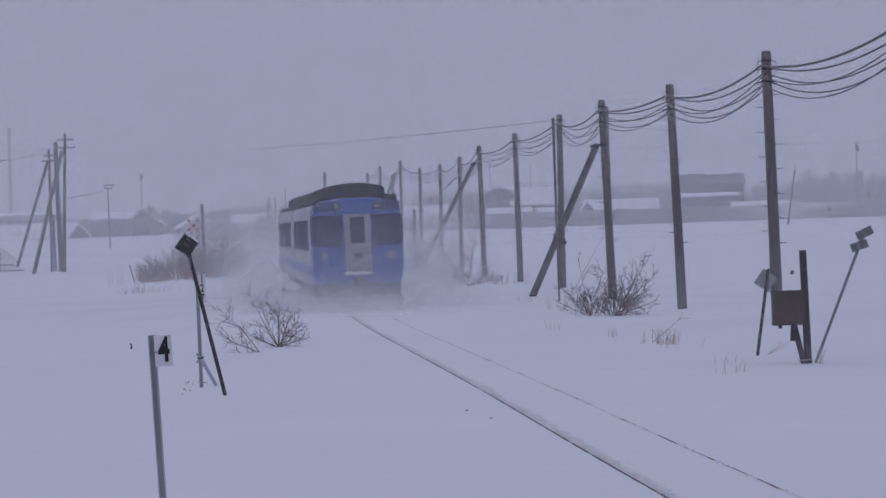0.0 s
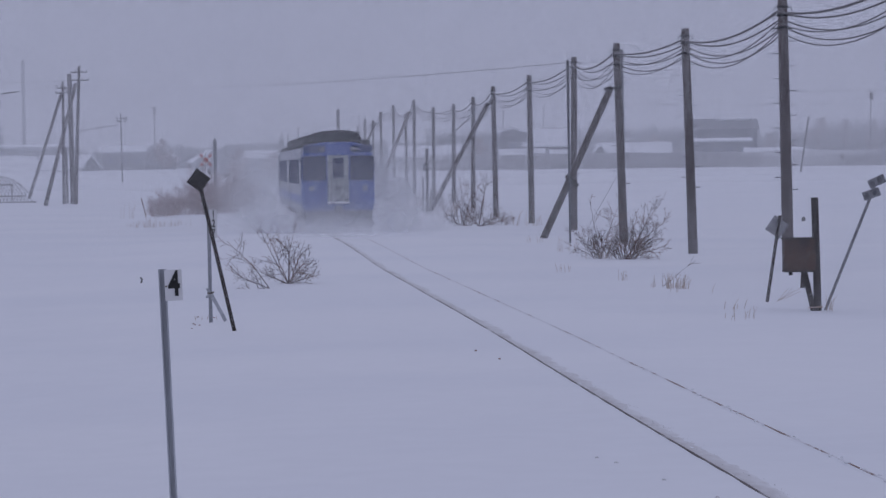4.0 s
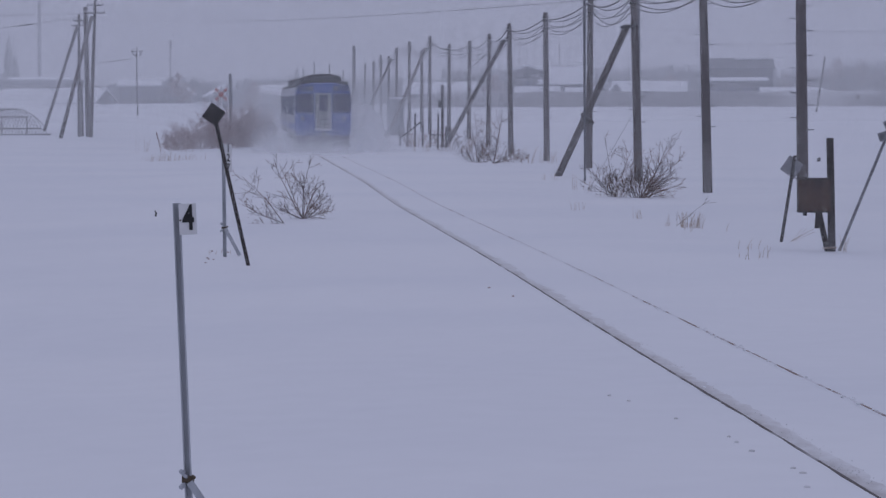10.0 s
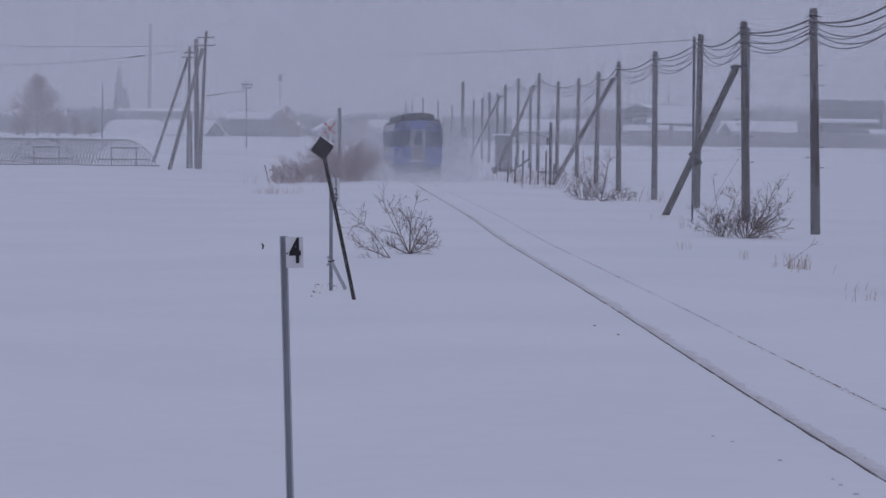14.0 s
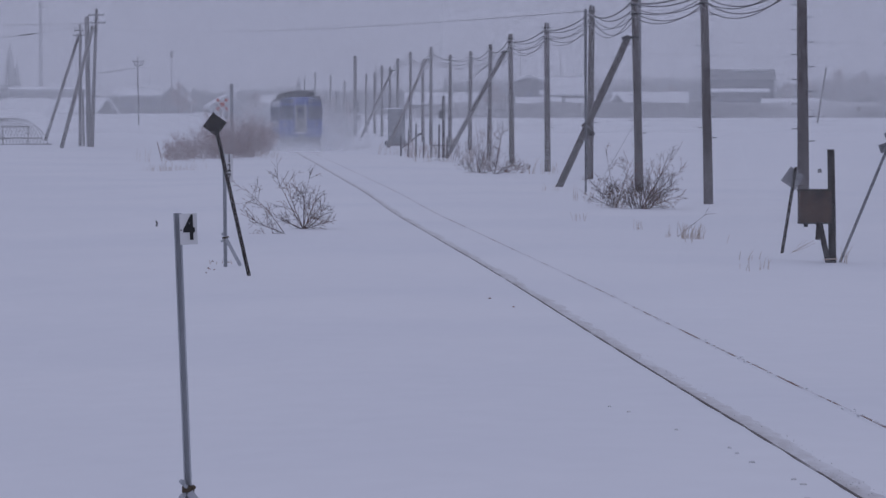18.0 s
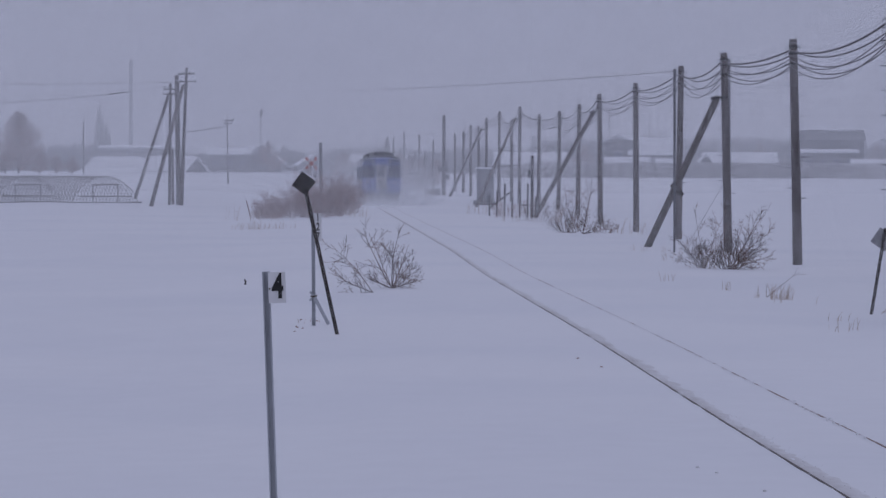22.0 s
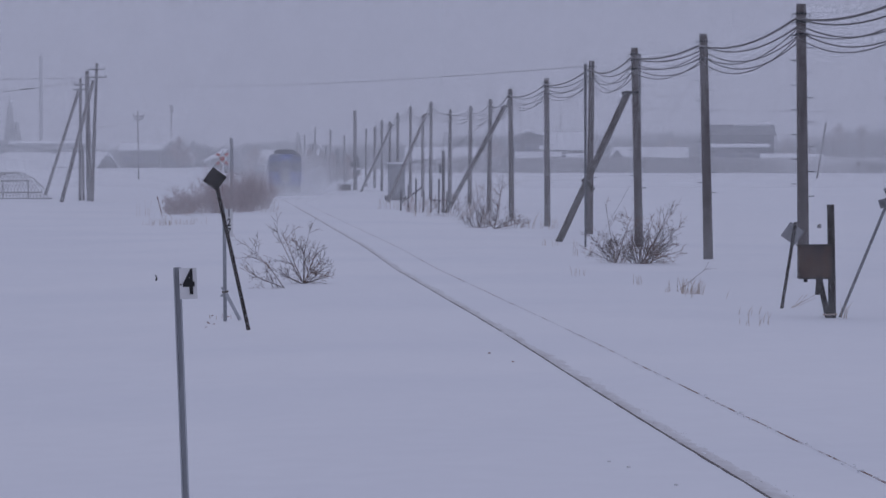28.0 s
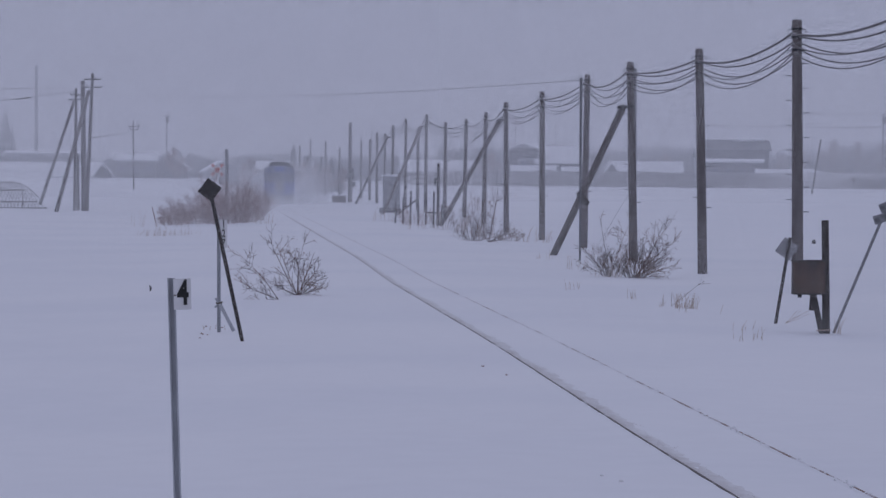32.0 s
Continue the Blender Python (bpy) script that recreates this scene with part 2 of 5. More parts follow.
def box(bm, x0, x1, y0, y1, z0, z1, bevel=0.0):
    made = bmesh.ops.create_cube(bm, size=1.0, matrix=Matrix.Translation(((x0 + x1) / 2, (y0 + y1) / 2, (z0 + z1) / 2)) @ Matrix.Diagonal((abs(x1 - x0), abs(y1 - y0), abs(z1 - z0), 1)))
    if bevel:
        edges = {e for v in made["verts"] for e in v.link_edges}
        bmesh.ops.bevel(bm, geom=list(edges), offset=bevel, segments=2, affect="EDGES", profile=0.5)
    return bm


def tube(bm, points, radii, sides=6, cap=True, flat=1.0):
    """A tapered tube along points; flat squeezes it across."""
    points = [Vector(p) for p in points]
    rings = []
    for i, p in enumerate(points):
        d = (points[min(i + 1, len(points) - 1)] - points[max(i - 1, 0)]).normalized()
        ref = Vector((0, 1, 0)) if abs(d.y) < 0.9 else Vector((1, 0, 0))
        a = d.cross(ref).normalized()
        b = d.cross(a)
        r = radii[i] if isinstance(radii, (list, tuple)) else radii
        rings.append([bm.verts.new(p + r * (math.cos(2 * math.pi * k / sides) * a + flat * math.sin(2 * math.pi * k / sides) * b)) for k in range(sides)])
    for r0, r1 in zip(rings, rings[1:]):
        for k in range(sides):
            bm.faces.new((r0[k], r0[(k + 1) % sides], r1[(k + 1) % sides], r1[k]))
    if cap:
        bm.faces.new(rings[0][::-1])
        bm.faces.new(rings[-1])
    return bm


def bar(bm, a, b, width, depth):
    """A square-edged bar from a to b."""
    a, b = Vector(a), Vector(b)
    d = (b - a).normalized()
    u = d.cross(Vector((0, 1, 0))).normalized() if abs(d.y) < 0.95 else Vector((1, 0, 0))
    w = d.cross(u)
    vs = [bm.verts.new(p + su * u * width / 2 + sw * w * depth / 2) for p in (a, b) for su, sw in ((-1, -1), (1, -1), (1, 1), (-1, 1))]
    for q in ((3, 2, 1, 0), (4, 5, 6, 7), (0, 1, 5, 4), (1, 2, 6, 5), (2, 3, 7, 6), (3, 0, 4, 7)):
        bm.faces.new([vs[i] for i in q])
    return bm


def smooth_step(a, b, x):
    t = min(max((x - a) / (b - a), 0.0), 1.0)
    return t * t * (3 - 2 * t)


# ---- the lie of the land ----
GAUGE = 1.067


def track_slope(y):
    return -0.045 - 0.0135 * (1 - smooth_step(22, 40, y)) - 0.0195 * smooth_step(16, 76, y) + 0.010 * smooth_step(80, 90, y) * (1 - smooth_step(100, 116, y)) + 0.016 * smooth_step(262, 300, y)


TRACK_X = {0: 4.335}
for _y in range(0, 1200):
    TRACK_X[_y + 1] = TRACK_X[_y] + track_slope(_y + 0.5)
for _y in range(0, -60, -1):
    TRACK_X[_y - 1] = TRACK_X[_y] - track_slope(_y - 0.5)


def track_x(y):
    y = min(max(y, -59.0), 1199.0)
    k = math.floor(y)
    return TRACK_X[k] + (y - k) * (TRACK_X[k + 1] - TRACK_X[k])


def rail_z(y):
    """Height of the rail heads, falling gently into the distance."""
    return float(np.interp(y, (-60, 10, 26, 42, 64, 105, 200, 285, 500), (0.66, 0.62, 0.56, 0.45, 0.35, 0.24, 0.11, 0.05, 0.0)))


def ground_z(x, y):
    lat = x - track_x(y)
    field = float(np.interp(y, (-60, 20, 60, 110, 200), (0.5, 0.42, 0.26, 0.10, 0.0)))
    bank = 1 - smooth_step(2.6, 9.0, abs(lat))
    z = field + (rail_z(y) - field) * bank
    rough = smooth_step(1.0, 3.0, abs(lat)) * (0.35 + 0.65 * smooth_step(2, 12, abs(lat)))
    z += rough * (0.10 * noise.noise((x * 0.11, y * 0.06, 1.3)) + 0.016 * noise.noise((x * 0.5, y * 0.28, 4.1)))
    z += smooth_step(0.8, 1.5, abs(lat)) * 0.012 * noise.noise((x * 2.2, y * 1.1, 7.7))
    # the fields rise a little towards the houses
    z += (1.75 if lat < 0 else 1.30) * smooth_step(250, 450, y) * smooth_step(8, 16, abs(lat))
    z += 3.0 * smooth_step(560, 690, y) * smooth_step(-0.112, -0.1155, x / max(y, 1.0)) * smooth_step(-0.1322, -0.1296, x / max(y, 1.0))
    return z


def track_relief(lat, y):
    """Snow between and beside the rails: a trough cut by the flanges, a packed crown between."""
    a = abs(lat)
    half = GAUGE / 2
    n = noise.noise((lat * 2.5, y * 0.7, 9.0))
    if a < half - 0.02:
        return -0.012 + 0.010 * n
    if a < half + 0.05:
        return -0.004 + 0.006 * noise.noise((lat, y * 1.6, 5.0))
    return 0.008 * (1 + noise.noise((lat, y * 0.8, 5.0))) * smooth_step(1.3, 0.7, a) if a < 0.7 else 0.0


def ground():
    half = GAUGE / 2
    lats = [-2600, -1500, -900, -600, -420, -300, -220, -160, -120, -112, -104, -98, -93, -88, -82, -76, -70, -67, -65, -64, -63, -62, -61, -60, -59, -58, -57, -56, -55, -54, -53, -52, -51, -50, -49, -48, -47, -46, -45, -44, -42, -40, -38, -36, -34, -32, -30, -25, -21, -18, -15.5, -13.5, -12, -10.8, -9.8, -9, -8.3, -7.6, -7, -6.4, -5.8, -5.2, -4.7, -4.2, -3.7, -3.3, -2.9, -2.5, -2.2, -1.9, -1.6, -1.35, -1.15, -1.0, -0.85, -0.72]
    near = [-(half + 0.10), -(half + 0.045), -(half + 0.02), -(half - 0.015), -(half - 0.025), -(half - 0.06), -(half - 0.10), -(half - 0.15), -(half - 0.20), -(half - 0.26), -0.18, -0.09, 0.0]
    cols = lats + near + [-v for v in near[-2::-1]] + [-v for v in lats[::-1]]
    ys, y = [], -58.0
    while y < 4600:
        ys.append(y)
        y += 3.0 if y < 8 else 0.3 if y < 46 else 0.6 if y < 90 else 1.5 if y < 180 else 3.5 if y < 420 else 14 if y < 760 else 0.12 * y
    verts, faces, w = [], [], len(cols)
    for y in ys:
        for l in cols:
            x = track_x(y) + l
            verts.append((x, y, ground_z(x, y) + (track_relief(l, y) if abs(l) < 1.2 else 0.0)))
    for j in range(len(ys) - 1):
        for i in range(w - 1):
            faces.append((j * w + i, j * w + i + 1, (j + 1) * w + i + 1, (j + 1) * w + i))
    me = bpy.data.meshes.new("ground")
    me.from_pydata(verts, [], faces)
    me.materials.append(SNOW)
    for p in me.polygons:
        p.use_smooth = True
    tagged(new("ground", me), "flat snow-covered fields with wind-packed drifts", "snow field", kind="structure")


def railway_track():
    top = thing("railway_track", Matrix(), "single railway line nearly buried in packed snow", "railway track", kind="structure")
    for side in (-1, 1):
        verts, faces, ys = [], [], []
        y = -40.0
        while y < 700:
            ys.append(y)
            y += 0.5 if y < 120 else 2.0
        prof = ((-0.016, -0.16), (-0.015, -0.006), (-0.011, 0.0), (0.006, 0.0), (0.010, -0.008), (0.012, -0.16))
        for y in ys:
            for dx, dz in prof:
                verts.append((track_x(y) + side * GAUGE / 2 + dx, y, rail_z(y) + dz + (0.001 if side < 0 else 0.0)))
        for j in range(len(ys) - 1):
            for i in range(5):
                a = j * 6 + i
                faces.append((a, a + 1, a + 7, a + 6))
        me = bpy.data.meshes.new("rail")
        me.from_pydata(verts, [], faces)
        me.materials.append(RAIL if side < 0 else DASHED_RAIL)
        rail = new("rail", me)
        rail.parent = top
    # crumbly dirty snow inside one rail, the trough's shade painted into its colour
    verts, faces, dirt_and_shade = [], [], []
    y, j = 12.0, 0
    while y < 220:
        w = 0.22 + 0.10 * noise.noise((2.0, y * 0.22, 1.0)) + 0.09 * noise.noise((2.0, y * 1.3, 8.0)) + 0.06 * noise.noise((2.0, y * 4.1, 3.0))
        for i in range(7):
            f = i / 6
            lat = -GAUGE / 2 + 0.0125 + w * f
            up = 0.004 + 0.006 * f * (1 - f) + 0.013 * noise.noise((f * 4, y * 2.6, 6.0)) * (f > 0) * (1 - f) - 0.020 * f ** 4
            verts.append((track_x(y) + lat, y, rail_z(y) + (-0.003 if i == 0 else track_relief(lat, y) + up)))
            dirt_and_shade.append(0.9 * (1 - f) ** 0.8 * (0.75 + 0.5 * noise.noise((1.0, y * 0.5, 4.0))))
        if j:
            for i in range(6):
                a = (j - 1) * 7 + i
                faces.append((a, a + 1, a + 8, a + 7))
        j += 1
        y += 0.12 if y < 60 else 0.3
    me = bpy.data.meshes.new("crushed_snow")
    me.from_pydata(verts, [], faces)
    me.attributes.new("dirt_and_shade", "FLOAT", "POINT").data.foreach_set("value", dirt_and_shade)
    me.materials.append(SHADED_DIRTY_SNOW)
    me.shade_smooth()
    crushed = new("crushed_snow", me)
    crushed.parent = top
    crushed["label"] = "dirty crumbled snow along the rail with the trough's shade painted in"
    # loose crumbs: grey ones for the shaded fringe inside one rail, clean on the other
    rng = random.Random(19)
    ball = bmesh.new()
    bmesh.ops.create_icosphere(ball, subdivisions=1, radius=1)
    ball_v = [v.co.copy() for v in ball.verts]
    ball_f = [[v.index for v in f.verts] for f in ball.faces]
    ball.free()
    for inner, n, mat, label in ((True, 2400, SHADE_GREY_SNOW, "grey crumbs that thicken the painted shade beside the rail"), (False, 420, ROOF_SNOW, "clean crumbs of snow lying over the rail head")):
        verts, faces = [], []
        for k in range(n):
            y = 14 + 110 * rng.random() ** 1.5
            if noise.noise((3.0 if inner else 8.0, y * 0.35, 2.0)) < rng.uniform(-0.5, 0.35):
                continue
            lat = -GAUGE / 2 + 0.02 + 0.20 * rng.random() ** 1.8 if inner else GAUGE / 2 + rng.gauss(0.0, 0.022)
            size = rng.uniform(0.0015, 0.0040) if inner else rng.uniform(0.005, 0.012)
            c = Vector((track_x(y) + lat, y, rail_z(y) + (track_relief(lat, y) + 0.008 if inner else 0.0)))
            sx, sy = size * rng.uniform(0.9, 2.2), size * rng.uniform(1.0, 4.5)
            base = len(verts)
            for v in ball_v:
                f = 1 + 0.3 * noise.noise(v * 1.5 + Vector((k, 0, 0)))
                verts.append((c.x + v.x * sx * f, c.y + v.y * sy * f, c.z + v.z * size * f))
            faces += [[base + i for i in f] for f in ball_f]
        me = bpy.data.meshes.new("snow_crumbs")
        me.from_pydata(verts, [], faces)
        me.materials.append(mat)
        me.shade_smooth()
        crumbs = new("snow_crumbs", me)
        crumbs.parent = top
        tagged(crumbs, label, kind="stuff")


ground()
railway_track()


# ---- the train ----
CAR_LENGTH, CAR_GAP = 21.3, 0.6


def loft(bm, stations):
    """Skin through closed cross-sections [(y, [(x, z), ...]), ...], capped at both ends."""
    rings = [[bm.verts.new((x, y, z)) for x, z in pts] for y, pts in stations]
    for r0, r1 in zip(rings, rings[1:]):
        for k in range(len(r0)):
            bm.faces.new((r0[k], r0[(k + 1) % len(r0)], r1[(k + 1) % len(r0)], r1[k]))
    bm.faces.new(rings[0][::-1])
    bm.faces.new(rings[-1])
    bmesh.ops.recalc_face_normals(bm, faces=bm.faces)
    return bm


def body_section(z0, z1, half, top):
    return [(-half + 0.10, z0), (-half, z0 + 0.25), (-half, z1 - 0.18), (-half + 0.09, z1), (-half * 0.55, top), (0, top + 0.06), (half * 0.55, top), (half - 0.09, z1), (half, z1 - 0.18), (half, z0 + 0.25), (half - 0.10, z0)]


def train_car(cab):
    """A diesel car: y runs from its tail end (0) forwards; the rail heads are z = 0."""
    car = thing("train_car", Matrix(), "blue-fronted pale express railcar trailing a cloud of snow" if cab else "pale express railcar with dark windows and roof", "train", "cars of the train")
    y0 = 1.15 if cab else 0.0
    part("body", loft(bmesh.new(), [(y0, body_section(0.72, 3.30, 1.42, 3.50)), (CAR_LENGTH, body_section(0.72, 3.30, 1.42, 3.50))]), TRAIN_WHITE, car, "pale grey-white painted body")
    # low roof and the raised hood that runs along its middle
    low = [(-1.37, 3.30), (-1.20, 3.46), (-0.7, 3.56), (0, 3.60), (0.7, 3.56), (1.20, 3.46), (1.37, 3.30)]
    part("roof", loft(bmesh.new(), [(y0 - 0.05, low), (CAR_LENGTH, low)]), TRAIN_ROOF, car, "dark sooty roof")
    hood = [(-0.98, 3.48), (-0.93, 3.80), (-0.80, 3.88), (-0.4, 3.945), (0, 3.965), (0.4, 3.945), (0.80, 3.88), (0.93, 3.80), (0.98, 3.48)]
    front = [(x * 0.97, 3.48 + (z - 3.48) * 0.9) for x, z in hood]
    part("roof_hood", loft(bmesh.new(), [(y0 - 0.35, front), (y0 - 0.1, hood), (CAR_LENGTH - 0.6, hood), (CAR_LENGTH - 0.4, front)]), TRAIN_ROOF, car, "dark raised roof hood streaked with snow")
    # side windows and stripes
    for side in (-1, 1):
        x0, x1 = sorted((side * 1.40, side * 1.432))
        for k in range(9):
            a = y0 + 1.9 + 1.92 * k
            part("side_window", box(bmesh.new(), x0, x1, a, a + 1.72, 1.85, 2.85, 0.01), SIDE_GLASS, car)
        part("side_stripe", box(bmesh.new(), *sorted((side * 1.41, side * 1.426)), y0 + 0.1, CAR_LENGTH - 0.1, 1.10, 1.42), TRAIN_BLUE, car, "blue stripe")
        part("side_door", box(bmesh.new(), x0, x1, CAR_LENGTH - 1.5, CAR_LENGTH - 0.6, 1.1, 2.9, 0.02), TRAIN_GREY, car, "grey sliding door")
    # running gear
    part("underframe", box(bmesh.new(), -1.15, 1.15, 4.6, CAR_LENGTH - 4.6, 0.42, 0.9, 0.05), TRAIN_UNDER, car)
    for yb in (3.4, CAR_LENGTH - 3.4):
        bogie = part("bogie", box(bmesh.new(), -0.95, 0.95, yb - 1.5, yb + 1.5, 0.42, 0.68, 0.05), TRAIN_UNDER, car)
        for dy in (-1.05, 1.05):
            for side in (-1, 1):
                bm = bmesh.new()
                tube(bm, [(side * 0.50, yb + dy, 0.43), (side * 0.63, yb + dy, 0.43)], 0.43, 18)
                part("wheel", bm, TRAIN_UNDER, bogie)
    if not cab:
        part("end_wall", box(bmesh.new(), -1.38, 1.38, -0.03, 0.02, 0.6, 3.3, 0.02), TRAIN_UNDER, car)
        part("gangway", box(bmesh.new(), -0.5, 0.5, -0.56, -0.03, 0.95, 3.0, 0.06), TRAIN_UNDER, car)
        return car
    # the cab end: blue shell that slopes back above its waist
    def shell(inset, z_top):
        return [(-1.36 + inset, 0.84), (-1.44 + inset, 1.12), (-1.44 + inset, 2.0), (-1.40 + inset, 3.02), (-1.22 + inset, z_top - 0.12), (-0.55, z_top), (0.55, z_top), (1.22 - inset, z_top - 0.12), (1.40 - inset, 3.02), (1.44 - inset, 2.0), (1.44 - inset, 1.12), (1.36 - inset, 0.84)]
    front = part("cab_shell", loft(bmesh.new(), [(0.0, shell(0.070, 3.44)), (0.10, shell(0.035, 3.48)), (1.16, shell(0.023, 3.50))]), TRAIN_BLUE, car, "blue painted cab end")
    for x0, x1 in ((-1.375, -0.46), (0.46, 1.375)):
        part("windscreen", box(bmesh.new(), x0, x1, -0.030, 0.02, 2.00, 2.96, 0.02), GLASS, front, "dark wide windscreen")
        part("lamp_panel", box(bmesh.new(), x0 + 0.05, x1 - 0.05, -0.014, 0.02, 3.08, 3.37, 0.01), TRAIN_PANEL, front)
    part("cab_side_window", box(bmesh.new(), -1.430, -1.395, 0.25, 0.95, 2.05, 2.90, 0.01), SIDE_GLASS, front)
    part("cab_side_window", box(bmesh.new(), 1.395, 1.430, 0.25, 0.95, 2.05, 2.90, 0.01), SIDE_GLASS, front)
    # gangway door
    door = part("gangway_door", box(bmesh.new(), -0.41, 0.41, -0.085, 0.0, 1.15, 2.98, 0.03), TRAIN_GREY, car, "pale grey gangway door with snow on its sill")
    part("door_leaf", box(bmesh.new(), -0.30, 0.30, -0.105, -0.080, 1.22, 2.93, 0.02), TRAIN_GREY, door)
    part("door_window", box(bmesh.new(), -0.22, 0.22, -0.122, -0.10, 2.08, 2.89, 0.02), GLASS, door)
    part("number_box", box(bmesh.new(), -0.20, 0.20, -0.125, -0.10, 1.58, 1.84, 0.04), TRAIN_GREY, door, "grey train-number box")
    for x in (-0.11, 0.02):
        part("number_bar", box(bmesh.new(), x, x + 0.09, -0.132, -0.122, 1.65, 1.78), TRAIN_UNDER, door)
    part("door_handrail", tube(bmesh.new(), [(-0.36, -0.12, 1.35), (-0.36, -0.12, 2.1)], 0.014), GALVANISED, door)
    part("door_handrail", tube(bmesh.new(), [(0.36, -0.12, 1.35), (0.36, -0.12, 2.1)], 0.014), GALVANISED, door)
    bm = bmesh.new()
    for k in range(7):
        bmesh.ops.create_icosphere(bm, subdivisions=2, radius=1, matrix=Matrix.Translation((-0.36 + 0.12 * k, -0.11, 1.14 + 0.02 * math.sin(k * 2.1))) @ Matrix.Diagonal((0.09, 0.06, 0.045 + 0.012 * math.cos(k * 1.7), 1)))
    part("sill_snow", bm, SNOW, door, "clump of snow", True)
    for x in (-1.03, 1.03):
        lamp = part("lamp_housing", tube(bmesh.new(), [(x, -0.03, 1.70), (x, 0.03, 1.70)], 0.125, 16), TRAIN_BLUE, car)
        part("lamp_lens", tube(bmesh.new(), [(x, -0.06, 1.70), (x, -0.028, 1.70)], 0.105, 16), LENS, lamp, "pale tail lamp lens")
    for x in (-0.62, 0.62):
        lamp = part("top_lamp", box(bmesh.new(), x - 0.13, x + 0.13, -0.03, 0.03, 3.14, 3.31, 0.02), TRAIN_UNDER, car)
        part("lamp_lens", box(bmesh.new(), x - 0.09, x + 0.09, -0.045, -0.02, 3.17, 3.28, 0.02), LENS, lamp, "pale marker lamp")
    part("skirt", box(bmesh.new(), -1.32, 1.32, 0.06, 0.30, 0.20, 0.86, 0.05), TRAIN_UNDER, car)
    part("coupler", box(bmesh.new(), -0.14, 0.14, -0.45, 0.1, 0.75, 1.02, 0.04), TRAIN_UNDER, car)
    part("roof_horn_cover", box(bmesh.new(), 0.84, 1.26, 0.08, 0.8, 3.34, 3.58, 0.04), TRAIN_UNDER, car)
    return car


CARS = [train_car(True), train_car(False)]

PUFF = drift_material("whirled_snow", 1.0, 1.6, 0.30, 1.0, True)


def snow_puff_mesh(mat):
    """A soft bowl-shaped cloud of snow grains."""
    bm = bmesh.new()
    rings = [[bm.verts.new((0, 0.25, 0))]]
    for r in (0.25, 0.5, 0.75, 1.0):
        rings.append([bm.verts.new((r * math.cos(2 * math.pi * k / 20), 0.25 * (1 - r * r), r * math.sin(2 * math.pi * k / 20))) for k in range(20)])
    for k in range(20):
        bm.faces.new((rings[0][0], rings[1][k], rings[1][(k + 1) % 20]))
    for r0, r1 in zip(rings[1:], rings[2:]):
        for k in range(20):
            bm.faces.new((r0[k], r1[k], r1[(k + 1) % 20], r0[(k + 1) % 20]))
    me = finish("snow_puff", bm, mat, True)
    return me


PUFF_MESH = snow_puff_mesh(PUFF)


def plume(spots, seed, label, puff):
    top = thing("snow_plume", Matrix(), label, "blowing snow", "clouds of whirled snow")
    rng = random.Random(seed)
    for x, y, z, w, h in spots:
        shared("snow_puff", puff, top, Matrix.LocRotScale((x, y, z), Euler((0, rng.uniform(-0.3, 0.3), rng.uniform(-0.05, 0.05))), (w, 1.0, h)))
    return top


PLUME = plume([(-0.4, -0.5, 0.1, 3.2, 1.3), (0.5, -1.2, 0.0, 3.4, 1.2), (-2.3, -0.7, 0.3, 2.0, 1.5), (2.2, -0.8, 0.3, 2.0, 1.4), (0.0, -2.0, 0.0, 3.6, 1.2), (0.0, -3.0, -0.1, 3.8, 1.05), (0.4, -5.0, -0.1, 3.6, 0.85), (0.2, -8.0, 0.0, 3.2, 0.6), (-0.6, -1.6, 0.2, 2.8, 1.2), (0.7, -2.4, 0.2, 2.8, 1.2),
               (-2.2, 2.0, 0.0, 1.9, 1.15), (2.6, 2.0, 0.9, 2.6, 2.2), (-2.4, 7.0, 0.0, 1.7, 1.0), (2.8, 8.0, 1.2, 2.9, 2.7), (-2.5, 13.0, 0.2, 2.0, 1.4), (3.0, 16.0, 1.2, 3.2, 3.0), (-2.6, 18.0, 0.8, 2.8, 2.2), (-2.8, 26.0, 1.1, 3.0, 2.8), (3.2, 28.0, 1.4, 3.6, 3.4), (-2.6, 36.0, 1.5, 3.6, 3.4), (0.0, 46.0, 1.8, 5.0, 4.2), (1.5, 54.0, 1.8, 6.5, 4.4)],
              5, "cloud of loose snow whirled up round the tail of the train", PUFF_MESH)

VEIL_MESH = snow_puff_mesh(drift_material("thin_whirled_snow", 0.21, 0.9, 0.6, 1.2, True))
for _x, _y, _z, _w, _h in ((-0.3, -0.9, 1.4, 3.2, 2.9), (0.4, -1.9, 1.2, 3.4, 2.7), (0.0, -3.4, 1.0, 3.6, 2.4), (-2.2, 1.0, 1.3, 2.4, 2.4)):
    shared("snow_puff", VEIL_MESH, PLUME, Matrix.LocRotScale((_x, _y, _z), Euler((0, 0, 0)), (_w, 1.0, _h)))


CLOUD = plume([(track_x(y) + dx, y, z, w, h) for y, dx, z, w, h in ((228, 0.4, 1.5, 4.4, 3.0), (243, -0.2, 1.6, 4.8, 3.2), (257, 0.8, 1.7, 5.2, 3.4), (270, 0.2, 1.8, 5.6, 3.6), (281, 0.8, 1.8, 6.0, 3.8))],
              6, "thin cloud of loose snow hanging over the railway", snow_puff_mesh(drift_material("hanging_snow", 0.10, 0.8, 0.6, 1.0, True)))


